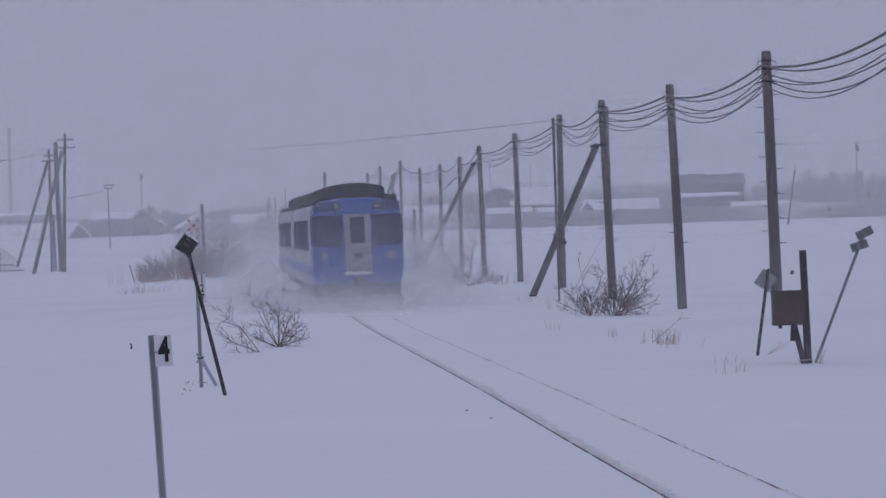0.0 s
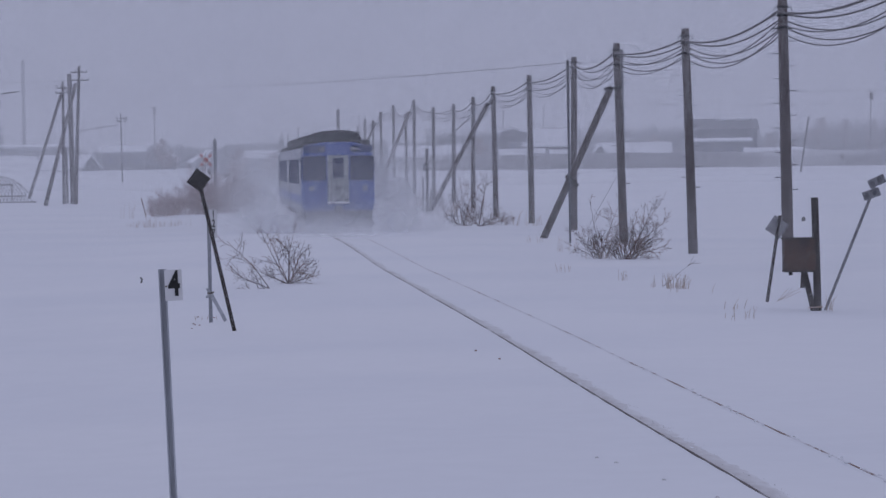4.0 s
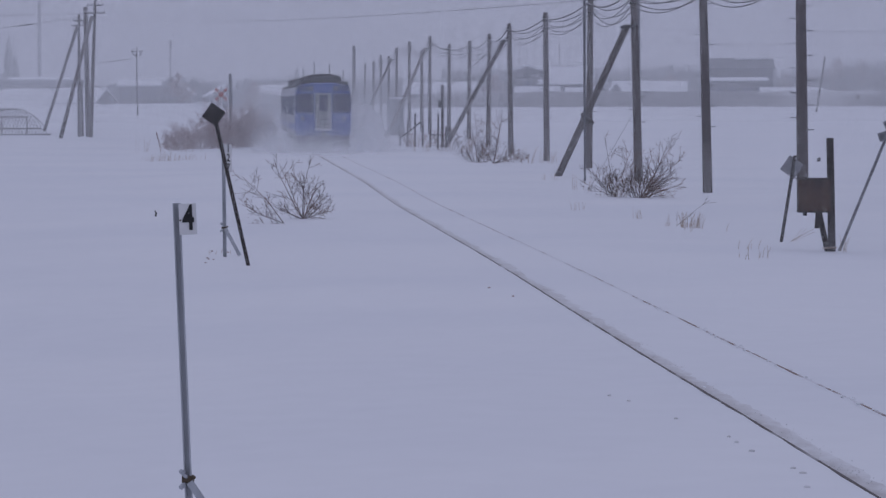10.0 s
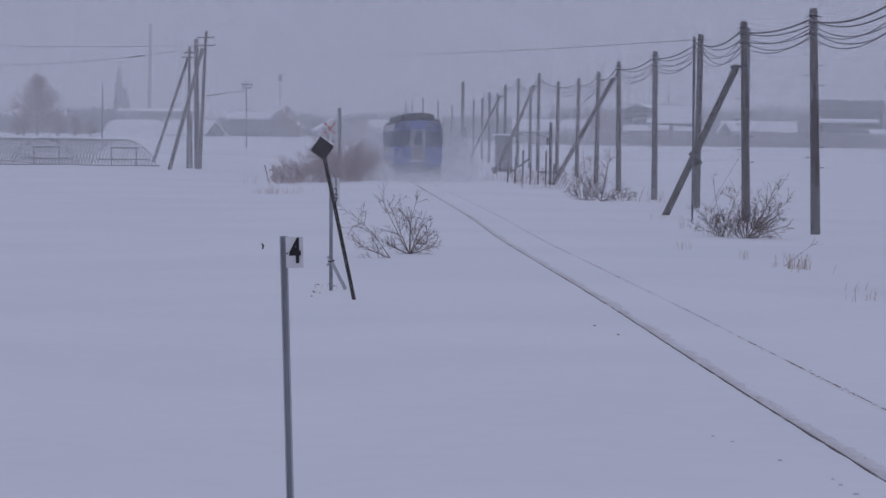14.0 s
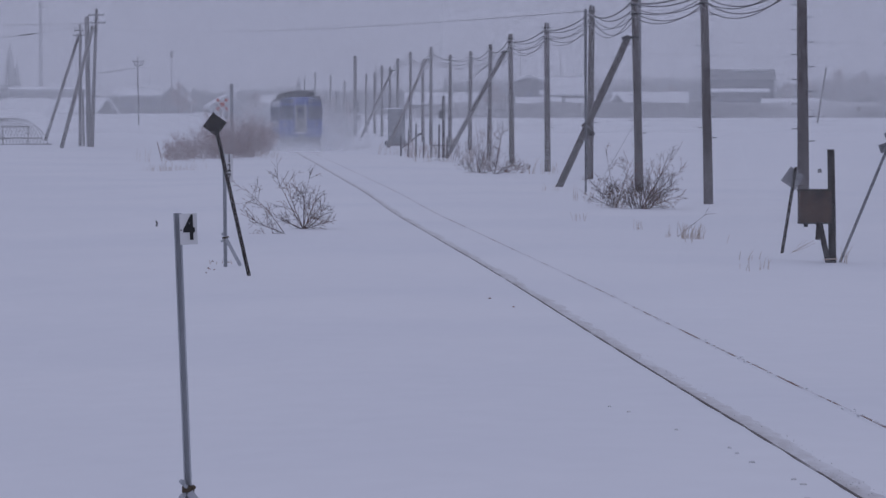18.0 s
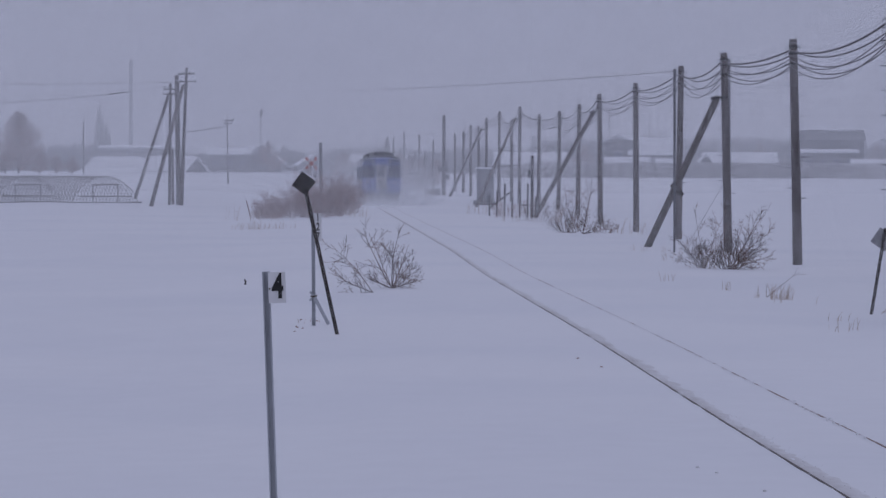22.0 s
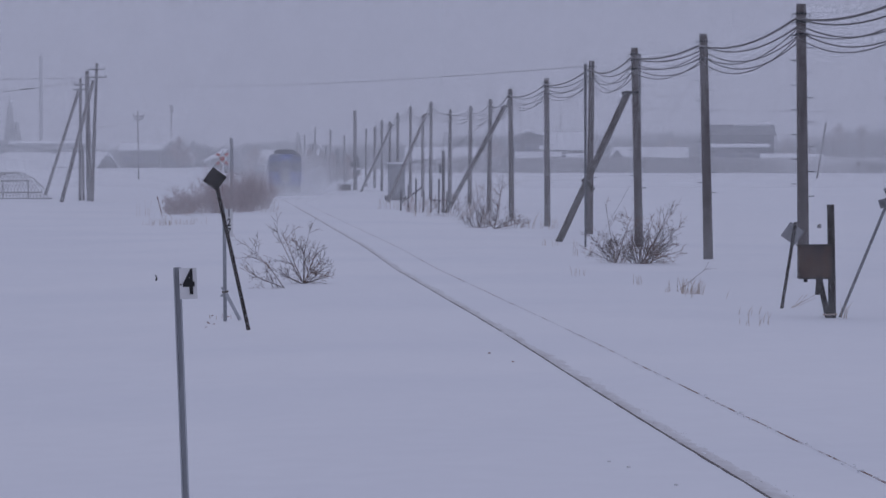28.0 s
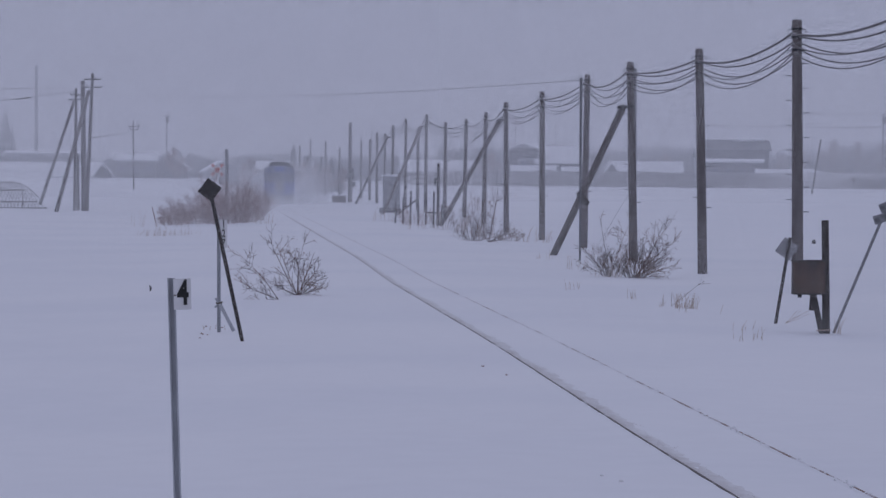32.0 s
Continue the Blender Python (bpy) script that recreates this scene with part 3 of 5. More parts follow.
def streaks(name, xs, z0, z1, pitch, depth, density, slope):
    """A veil that imitates haze: fine slanting streaks, one above the other, whose thickness follows the density.
    xs: where the streaks are jointed; depth and density: functions of x and z, as arrays."""
    lean = abs(slope) * max(xs) + 0.01
    x, z = np.meshgrid(xs, np.arange(z0 - lean, z1 + lean, pitch))
    z = z + slope * x
    y = depth(x, z)
    half = pitch * np.clip(density(x, z), 0.0, 0.96) / 2
    low, high = np.stack([x, y, z - half], -1), np.stack([x, y, z + half], -1)
    keep = (half[:, :-1] + half[:, 1:]) > pitch * 0.012
    quads = np.stack([low[:, :-1], low[:, 1:], high[:, 1:], high[:, :-1]], 2)[keep].reshape(-1, 3)
    n = len(quads) // 4
    me = bpy.data.meshes.new(name)
    me.from_pydata(quads.tolist(), [], np.arange(4 * n).reshape(n, 4).tolist())
    me.materials.append(HAZE_WHITE)
    return me


# ---- the line of telegraph poles ----
def pole_thing(name, label, base, top, r0, r1, mat, group="", bolts=0, bolt_from=0.45, collar=True):
    """A round pole from base to top with its fittings, built in the pole's own space."""
    base, top = Vector(base), Vector(top)
    ob = thing(name, Matrix.Translation(base), label, "utility pole", group)
    d = top - base
    part("shaft", tube(bmesh.new(), [(0, 0, -0.5), d * 0.33, d * 0.66, d], [r0, r0 + (r1 - r0) * 0.33, r0 + (r1 - r0) * 0.66, r1], 14), mat, ob, "", True)
    if collar:
        for k, h in enumerate((0.22, 0.42, 0.72)):
            c = d - Vector((0, 0, h))
            part("clamp_band", tube(bmesh.new(), [c - Vector((0, 0, 0.03)), c + Vector((0, 0, 0.03))], r1 + 0.018, 14), TRAIN_UNDER, ob)
            for sx in (-1, 1):
                part("cable_hook", tube(bmesh.new(), [c, c + Vector((sx * (r1 + 0.10), -0.02, -0.02)), c + Vector((sx * (r1 + 0.10), -0.02, -0.10))], 0.014, 5), TRAIN_UNDER, ob)
    for k in range(bolts):
        f = bolt_from + (0.93 - bolt_from) * k / max(bolts, 1)
        c, sx = d * f, (-1 if k % 2 else 1)
        part("step_bolt", tube(bmesh.new(), [c, c + Vector((sx * (r0 + 0.13), 0, 0.01))], 0.011, 5), TRAIN_UNDER, ob)
    return ob


# depth, foot x, head x, head z
LINE = [(62, 9.45, 9.35, 6.75), (81, 8.62, 8.54, 6.74), (99.5, 7.80, 7.63, 6.72), (113, 6.55, 6.37, 6.77), (138, 5.96, 6.05, 7.07), (156, 4.81, 4.76, 6.81), (176, 3.57, 3.49, 6.73),
        (205, 2.77, 2.87, 6.72), (231, 1.81, 1.89, 6.73), (246, 0.49, 0.53, 6.73), (262, -0.96, -0.92, 7.59), (279, -1.67, -1.67, 6.77), (292, -2.82, -2.80, 7.67), (302, -4.05, -4.03, 7.28), (322, -5.05, -5.05, 6.76), (333, -6.0, -6.0, 7.0),
        (362, -7.3, -7.3, 6.62), (386, -8.75, -8.75, 6.67), (420, -12.2, -12.2, 6.15), (440, -14.6, -14.6, 7.03), (462, -17.4, -17.4, 7.62), (490, -20.0, -20.0, 6.9)]
HEADS = []
for i, (y, xf, xh, zh) in enumerate(LINE):
    zf = ground_z(xf, y) - 0.05
    if i == 4:
        zf = 0.28
    pole_thing("telegraph_pole", "weathered dark telegraph pole standing in deep snow beside the railway", (xf, y, zf), (xh, y, zh), 0.145, 0.115, POLE_WOOD, "telegraph poles along the line", 14 if i < 3 else (10 if i < 7 else 0), 0.30)
    HEADS.append(Vector((xh, y, zh)))


def cable_bundle(a, b, sag, rng):
    ob = thing("cable_bundle", Matrix(), "sagging bundle of black telephone cables between poles", "cable", "cable spans")
    for k, (drop, side, extra, r) in enumerate(((0.34, -0.12, 0.0, 0.030), (0.40, 0.10, 0.06, 0.022), (0.58, 0.14, 0.16, 0.017), (0.60, -0.10, 0.20, 0.015), (0.74, 0.12, 0.24, 0.017), (0.80, -0.08, 0.30, 0.015))):
        s = sag + extra * rng.uniform(0.85, 1.15) * (b - a).length / (19.0 if a.y < 90 else 23.0)
        pts = []
        for j in range(15):
            t = j / 14
            p = a.lerp(b, t) + Vector((side, 0, -drop - 4 * s * t * (1 - t)))
            pts.append(p)
        part("cable", tube(bmesh.new(), pts, r, 5), CABLE, ob, "", True)


rng = random.Random(11)
for a, b in zip(HEADS, HEADS[1:17]):
    cable_bundle(a, b, (0.32 if a.y < 90 else 0.24) * (b - a).length / 19.0, rng)

# struts that prop single poles of the line
for foot, head, r in (((4.06, 121, -0.05), (6.14, 112.8, 5.26), 0.125), ((0.16, 197, -0.05), (3.20, 176.3, 5.80), 0.13), ((-4.0, 245, -0.05), (-1.30, 262, 6.6), 0.13), ((-8.0, 330, -0.05), (-4.6, 305, 6.2), 0.13)):
    st = thing("pole_strut", Matrix(), "slanting dark wooden strut propping a telegraph pole", "utility pole", "struts of the poles")
    part("shaft", tube(bmesh.new(), [foot, head], [r, r * 0.9], 12), POLE_WOOD, st, "", True)
    h = Vector(head)
    part("strut_clamp", bar(bmesh.new(), h + Vector((-0.22, -0.16, -0.02)), h + Vector((0.36, -0.16, 0.03)), 0.09, 0.03), TRAIN_UNDER, st)
tie = thing("strut_tie", Matrix(), "dark wooden tie block between strut and pole", "wood block")
part("block", tube(bmesh.new(), [(4.84, 117.2, 2.36), (5.18, 117.0, 2.00)], 0.09, 10), DARK_WOOD, tie)

# thin steel poles beside the line
pole_thing("steel_pole", "thin grey steel pole standing beside the telegraph line", (4.71, 112, ground_z(4.71, 112)), (4.70, 112, 6.2), 0.032, 0.05, OLD_STEEL, "steel poles", 0, 0.4, False)
pole_thing("steel_pole", "thin grey steel pole standing beside the telegraph line", (7.55, 130, ground_z(7.55, 130)), (7.52, 130, 7.1), 0.075, 0.06, PLAIN_STEEL, "steel poles", 0, 0.4, False)


def wire(points, r, label, sag=0.0):
    bm = bmesh.new()
    a, b = Vector(points[0]), Vector(points[-1])
    tube(bm, [a.lerp(b, k / 24) + Vector((0, 0, -4 * sag * (k / 24) * (1 - k / 24))) for k in range(25)], r, 5)
    return lump("wire", bm, CABLE, label, "cable", "wires", smooth=True)


# ---- wires over the field ----
wire([(-25.7, 253, 8.78), (4.70, 112, 6.12)], 0.009, "thin wire spanning the railway and the field", 0.42)
wire([(-26.7, 255, 9.25), (-61.0, 254, 9.5)], 0.016, "thin wire over the snow field", 0.3)
wire([(-27.4, 256, 9.0), (-61.0, 254, 9.0)], 0.016, "thin wire with a splice over the snow field", 1.4)
pole_thing("telegraph_pole", "grey wooden telegraph pole in the snow field", (-61.0, 254, 0.0), (-61.0, 254, 9.8), 0.15, 0.11, POLE_WOOD, "field poles", 0, 0.3, False)
splice = lump("cable_splice", tube(bmesh.new(), [(-31.9, 255.75, 8.35), (-30.8, 255.8, 8.49)], 0.05, 8), CABLE, "dark splice sleeve on the wire", "cable splice")
wire([(0.53, 200, 3.67), (2.90, 204.9, 5.65)], 0.03, "dark guy wire among the poles", 0.02)
wire([(7.60, 99.5, 5.9), (4.35, 101.5, 0.1)], 0.004, "thin guy wire beside the pole", 0.0)
for z0, x1 in ((11.2, 70), (9.6, 70)):
    wire([(22.0, 420, z0), (x1, 400, z0 - 0.3)], 0.022, "far faint power wire over the fields", 0.5)

# ---- group of poles in the left-hand field ----
Y = 253


def left_poles():
    z = ground_z(-26, Y) - 0.1
    pole_thing("telegraph_pole", "grey wooden telegraph pole with crossarms in the snow field", (-26.22, Y, z), (-25.80, Y, 10.28), 0.15, 0.11, POLE_WOOD, "field poles", 0, 0.3, False)
    pole_thing("telegraph_pole", "thick grey wooden telegraph pole in the snow field", (-26.6, Y + 2, z), (-26.75, Y + 2, 9.75), 0.20, 0.17, POLE_WOOD, "field poles", 0, 0.3, False)
    pole_thing("telegraph_pole", "grey wooden telegraph pole in the snow field", (-27.4, Y + 3, z), (-27.35, Y + 3, 9.2), 0.13, 0.10, POLE_WOOD, "field poles", 0, 0.3, False)
    pole_thing("telegraph_pole", "thin grey wooden pole in the snow field", (-27.45, Y + 6, z), (-27.5, Y + 6, 4.2), 0.10, 0.08, POLE_WOOD, "field poles", 0, 0.3, False)
    for x, y, zz, w in ((-25.80, Y, 9.80, 0.62), (-25.85, Y, 9.22, 0.80), (-27.30, Y + 3, 8.35, 0.62), (-27.33, Y + 3, 8.72, 0.45)):
        arm = thing("crossarm", Matrix(), "grey crossarm with small insulators on a field pole", "crossarm", "crossarms")
        part("beam", bar(bmesh.new(), (x - w, y - 0.16, zz), (x + w, y - 0.16, zz + 0.01), 0.09, 0.09), POLE_WOOD, arm)
        for k in (-0.9, -0.4, 0.4, 0.9):
            part("insulator", tube(bmesh.new(), [(x + k * w, y - 0.16, zz + 0.04), (x + k * w, y - 0.16, zz + 0.10), (x + k * w, y - 0.16, zz + 0.19)], [0.03, 0.055, 0.035], 8), WHITE_PLATE, arm, "white porcelain insulator")
    for foot, head, r in (((-33.3, Y + 31, 0.2), (-27.45, Y + 2.8, 8.3), 0.14), ((-27.9, Y - 5, 0.0), (-26.05, Y - 0.2, 8.95), 0.15)):
        st = thing("pole_strut", Matrix(), "slanting grey wooden strut propping a field pole", "utility pole", "struts of the poles")
        part("shaft", tube(bmesh.new(), [foot, head], [r, r * 0.9], 12), POLE_WOOD, st, "", True)
    lamp = pole_thing("telegraph_pole", "thin grey pole with two crossarms in the snow field", (-32.3, 360, ground_z(-32, 360)), (-32.4, 360, 8.4), 0.08, 0.05, POLE_WOOD, "far thin poles", 0, 0.3, False)
    for dz, half in ((6.75, 0.62), (6.40, 0.45)):
        part("crossarm", bar(bmesh.new(), (-half, -0.1, dz), (half, -0.1, dz), 0.10, 0.1), POLE_WOOD, lamp)
        for k in (-0.9, 0.9):
            part("insulator", tube(bmesh.new(), [(k * half, -0.1, dz + 0.05), (k * half, -0.1, dz + 0.22)], 0.06, 7), PLAIN_STEEL, lamp)
    wire([(-25.9, Y, 5.45), (-32.4, 360, 7.1)], 0.03, "straight wire between two field poles", 0.0)


left_poles()
for x, y, h, box_on in ((-48.5, 606, 11.5, True), (-57.0, 430, 6.8, False), (68.2, 520, 11.5, True), (14.0, 615, 12.0, False), (21.0, 606, 11.0, False), (-22.4, 520, 6.5, False), (-13.8, 700, 12.4, False)):
    z = ground_z(x, y)
    p = pole_thing("far_pole", "far thin utility pole faint in the snow haze", (x, y, z), (x, y, z + h), 0.10, 0.075, POLE_WOOD, "far thin poles", 0, 0.3, False)
    if box_on:
        part("transformer", tube(bmesh.new(), [(0.1, -0.3, h - 1.6), (0.1, -0.3, h - 0.6)], 0.3, 10), POLE_WOOD, p)
        part("crossarm", bar(bmesh.new(), (-0.8, -0.15, h - 0.4), (0.8, -0.15, h - 0.4), 0.1, 0.1), POLE_WOOD, p)
stack = thing("chimney_stack", Matrix.Translation((-94.8, 800, 1.5)), "tall pale chimney far off in the haze", "chimney")
part("shaft", tube(bmesh.new(), [(0, 0, 0), (0, 0, 12), (0, 0, 26.0)], [0.55, 0.48, 0.42], 14), PALE_STACK, stack, "", True)
part("head_ring", tube(bmesh.new(), [(0, 0, 24.6), (0, 0, 26.2)], 0.52, 14), PALE_STACK, stack)
tilted = thing("leaning_pole", Matrix(), "leaning dark stake at the edge of the snow field", "pole")
part("shaft", tube(bmesh.new(), [(42.4, 385, 0.6), (43.45, 385, 7.25)], 0.11, 8), POLE_WOOD, tilted)


# ---- line-side posts ----
def text_mesh(name, body, size, mat, parent, m):
    cu = bpy.data.curves.new(name, "FONT")
    cu.body, cu.size, cu.extrude = body, size, 0.001
    cu.align_x, cu.align_y = "CENTER", "CENTER"
    cu.offset = size * 0.03
    cu.materials.append(mat)
    ob = new(name, cu)
    ob.parent = parent
    ob.matrix_basis = m
    return ob


def distance_post(x, y, height, lean, plate_w, plate_h, digits, plate_x, brace, clamp_at, width, label):
    z = ground_z(x, y)
    height -= z
    clamp_at -= z
    ob = thing("distance_post", Matrix.Translation((x, y, z)) @ pose(0, 0, 0, 0, lean, 0), label, "distance post", "distance posts")
    w = width
    # channel profile: web and two flanges
    part("web", box(bmesh.new(), -w / 2, w / 2, 0, 0.006, -0.4, height), GALVANISED, ob, "galvanised steel web")
    part("flange", box(bmesh.new(), -w / 2, -w / 2 + 0.006, -w * 0.7, -0.0005, -0.4, height), GALVANISED, ob)
    part("flange", box(bmesh.new(), w / 2 - 0.006, w / 2, -w * 0.7, -0.0005, -0.4, height), GALVANISED, ob)
    plate = part("plate", box(bmesh.new(), plate_x - plate_w / 2, plate_x + plate_w / 2, -w * 0.7 - 0.008, -w * 0.7 - 0.003, height - plate_h, height - 0.003, 0.001), WHITE_PLATE, ob, "white plate with black figures")
    n = len(digits)
    for k, ch in enumerate(digits):
        cz = height - plate_h * (k + 0.5) / n
        if ch == "-":
            part("figure_bar", box(bmesh.new(), plate_x - plate_w * 0.28, plate_x + plate_w * 0.28, -w * 0.7 - 0.012, -w * 0.7 - 0.008, cz - plate_h * 0.11, cz + plate_h * 0.11), BLACK_PAINT, plate)
        else:
            size = min(plate_h / n * 1.12, plate_w * 1.95)
            text_mesh("figure", ch, size, BLACK_PAINT, plate, pose(plate_x + plate_w * 0.04, -w * 0.7 - 0.0095, cz, 90, 0, 0) @ Matrix.Diagonal((0.66, 1, 1, 1)))
    if n == 1:
        part("rivet", tube(bmesh.new(), [(plate_x - plate_w * 0.42, -w * 0.7 - 0.012, height - plate_h * 0.54), (plate_x - plate_w * 0.42, -w * 0.7 - 0.008, height - plate_h * 0.54)], 0.004, 8), BRASS, plate)
    c = clamp_at
    clamp = part("clamp", box(bmesh.new(), -w * 0.8, w * 0.8, -w * 0.9, 0.02, c - 0.012, c + 0.018, 0.003), BRASS, ob, "rusted bolted clamp")
    for dx, dz, s in ((-0.9, 0.045, 1.0), (-1.0, -0.035, 1.1), (0.95, 0.012, 0.7), (-0.3, 0.02, 0.9)):
        part("clamp_bolt", tube(bmesh.new(), [(dx * w, -w * 1.15, c + dz * w / 0.035), (dx * w * 0.5, -w * 0.6, c + dz * 0.6 * w / 0.035)], 0.011 * s * w / 0.035, 7), BRASS if dx > 0 else GALVANISED, clamp)
    part("brace", bar(bmesh.new(), (w * 0.25, -w * 0.9, c - 0.01), (brace[0], -w * 0.9 + brace[1], brace[2]), w * 0.95, w * 0.5), GALVANISED, ob, "galvanised brace")
    return ob


distance_post(-1.147, 15.5, 2.514, -2.0, 0.080, 0.145, "4", 0.050, (0.53, 0.05, -0.15), 1.245, 0.034, "leaning galvanised hectometre post with a white plate")
distance_post(-3.60, 56.0, 2.215, -0.4, 0.13, 0.47, "127", 0.075, (0.24, 0.1, 0.02), 0.83, 0.06, "galvanised kilometre post with an upright white plate")


def diamond_marker(foot, head, side, turn, mat_plate, mat_pole, r, back, label, shift=(0, 0)):
    """A square board set on its corner on a leaning pole."""
    foot, head = Vector(foot), Vector(head)
    ob = thing("snowplough_marker", Matrix.Translation(foot), label, "marker board", "snowplough markers")
    d = head - foot
    part("pole", bar(bmesh.new(), -d.normalized() * 0.3, d, r * 2, r * 1.6), mat_pole, ob)
    bm = bmesh.new()
    box(bm, -side / 2, side / 2, -0.01, 0.01, -side / 2, side / 2, 0.004)
    bm.transform(Matrix.Translation(d + Vector((shift[0], 0.05 if back else -0.06, shift[1]))) @ pose(0, 0, 0, 0, turn, 0))
    board = part("board", bm, mat_plate, ob)
    for k in (-1, 1):
        bm = bmesh.new()
        tube(bm, [d + Vector((shift[0], -0.08, shift[1] + k * side * 0.25)), d + Vector((shift[0], 0.06, shift[1] + k * side * 0.25))], 0.012, 7)
        part("board_bolt", bm, TRAIN_UNDER, board)
    return ob


diamond_marker((-3.02, 52.6, ground_z(-3.02, 52.6)), (-3.535, 52.6, 2.72), 0.268, 36, SIGN_BLACK, DARK_WOOD, 0.029, False, "black diamond board on a leaning dark pole in snow")
diamond_marker((6.20, 62, ground_z(6.2, 62)), (6.45, 62, 1.88), 0.315, 35, SIGN_BACK, DARK_WOOD, 0.028, True, "grey-backed diamond board on a leaning dark pole in snow", (-0.05, -0.21))


def junction_box():
    x, y = 6.65, 58.0
    z = ground_z(x, y)
    ob = thing("junction_box", Matrix.Translation((x, y, z)), "rust-brown junction box hung on a short dark wooden post", "junction box")
    part("post", tube(bmesh.new(), [(0.02, 0, -0.3), (0.0, 0, 1.0), (-0.02, 0, 1.94)], [0.068, 0.064, 0.062], 12), DARK_WOOD, ob, "", True)
    cab = part("cabinet", box(bmesh.new(), -0.58, -0.04, -0.28, 0.06, 0.70, 1.24, 0.012), RUSTY_BOARD, ob, "rust-stained box")
    part("lid", box(bmesh.new(), -0.60, -0.02, -0.30, 0.07, 1.235, 1.262, 0.006), DARK_WOOD, cab)
    part("door_seam", box(bmesh.new(), -0.312, -0.306, -0.284, -0.27, 0.66, 1.22), DARK_WOOD, cab)
    part("hinge", box(bmesh.new(), -0.595, -0.575, -0.26, -0.2, 0.80, 0.90), DARK_WOOD, cab)
    part("bottom_rail", box(bmesh.new(), -0.585, -0.035, -0.285, 0.05, 0.675, 0.705, 0.006), DARK_WOOD, cab)
    part("cable_gland", tube(bmesh.new(), [(-0.46, -0.15, 0.62), (-0.46, -0.15, 0.69)], 0.035, 8), TRAIN_UNDER, cab)
    part("cable_duct", bar(bmesh.new(), (-0.235, -0.1, 0.70), (-0.255, -0.1, 0.40), 0.07, 0.06), DARK_WOOD, ob)
    part("post_brace", bar(bmesh.new(), (-0.22, -0.08, 0.70), (-0.06, -0.06, -0.02), 0.09, 0.08), DARK_WOOD, ob)
    part("wire_tie", tube(bmesh.new(), [(-0.16, -0.11, 0.06), (0.09, -0.09, 0.07)], 0.012, 6), STRAW, ob)
    rod = thing("leaning_sign", Matrix.Translation((x + 0.10, y + 0.3, z)), "leaning steel rod with two small plates beside the box", "sign")
    part("rod", tube(bmesh.new(), [(0, 0, -0.2), (0.97, 0, 2.16)], 0.026, 8), PLAIN_STEEL, rod)
    for px, pz, tilt in ((0.985, 2.20, -24), (0.89, 1.985, -18)):
        bm = bmesh.new()
        box(bm, -0.15, 0.15, -0.012, 0.012, -0.075, 0.075, 0.004)
        bm.transform(Matrix.Translation((px, -0.04, pz)) @ pose(0, 0, 0, 0, tilt, 0))
        plate = part("plate", bm, PLAIN_STEEL, rod)
        bm = bmesh.new()
        for bx in (-0.08, 0.06):
            box(bm, bx - 0.04, bx + 0.03, -0.018, -0.012, -0.04, 0.04)
        bm.transform(Matrix.Translation((px, -0.04, pz)) @ pose(0, 0, 0, 0, tilt, 0))
        part("faded_bars", bm, OLD_STEEL, plate)


junction_box()
for x, y, h, r in ((-6.62, 78, 0.13, 0.022), (16.3, 147, 0.16, 0.09)):
    st = thing("stake", Matrix.Translation((x, y, ground_z(x, y))), "short dark stake poking out of the snow", "stake", "stakes in the snow")
    part("shaft", tube(bmesh.new(), [(0, 0, -0.1), (0.03, 0, h * 0.6), (0.0, 0, h)], [r, r, r * 0.8], 7), DARK_WOOD, st)

slant = thing("stake", Matrix.Translation((-16.29, 196, ground_z(-16.29, 196))), "slanting faded red stake poking out of the snow", "stake", "stakes in the snow")
part("shaft", tube(bmesh.new(), [(0.05, 0, -0.2), (-0.23, 0, 0.95)], [0.035, 0.03], 7), FADED_RED, slant)

for x, y, z in ((57.6, 470, 2.6), (64.0, 476, 4.3)):
    st = thing("road_delineator", Matrix.Translation((x, y, ground_z(x, y))), "small round dark reflector on a thin roadside post", "delineator", "road delineators")
    h = z - ground_z(x, y)
    part("post", tube(bmesh.new(), [(0, 0, -0.2), (0, 0, max(h, 0.4))], 0.03, 6), HOUSE_GREY, st)
    part("disc", tube(bmesh.new(), [(0, -0.06, max(h, 0.4)), (0, -0.03, max(h, 0.4))], 0.33, 14), BRASS, st)


# ---- bushes, reeds, trees ----
def branch(bm, p, d, length, r, depth, rng, spread, thin=0.0058):
    """A crooked limb with twigs that leave it at wide angles all along."""
    pts, radii, steps = [p], [r], 5
    ways = [d]
    for k in range(steps):
        d = (d + Vector((rng.uniform(-1, 1), rng.uniform(-1, 1), rng.uniform(-0.7, 0.9))) * (0.13 if r > 2 * thin else 0.24)).normalized()
        p = p + d * length / steps
        pts.append(p)
        ways.append(d)
        radii.append(max(r * (1 - 0.8 * (k + 1) / steps), thin * 0.6))
    tube(bm, pts, radii, 3 if r < 0.009 else 5, False)
    if depth > 0:
        for k in range(rng.randint(9, 13) if depth > 1 else rng.randint(2, 4)):
            f = rng.uniform(0.15, 0.95)
            i = min(int(f * steps), steps - 1)
            at = pts[i].lerp(pts[i + 1], f * steps - i)
            axis = ways[i].cross(Vector((rng.uniform(-1, 1), rng.uniform(-1, 1), rng.uniform(-1, 1)))).normalized()
            nd = (Matrix.Rotation(rng.uniform(0.5, 1.05) * spread / 0.75, 3, axis) @ ways[i] + Vector((0, 0, 0.12))).normalized()
            branch(bm, at, nd, length * rng.uniform(0.3, 0.6) * (1.15 - 0.7 * f), max(radii[i] * 0.6, thin), depth - 1, rng, spread, thin)


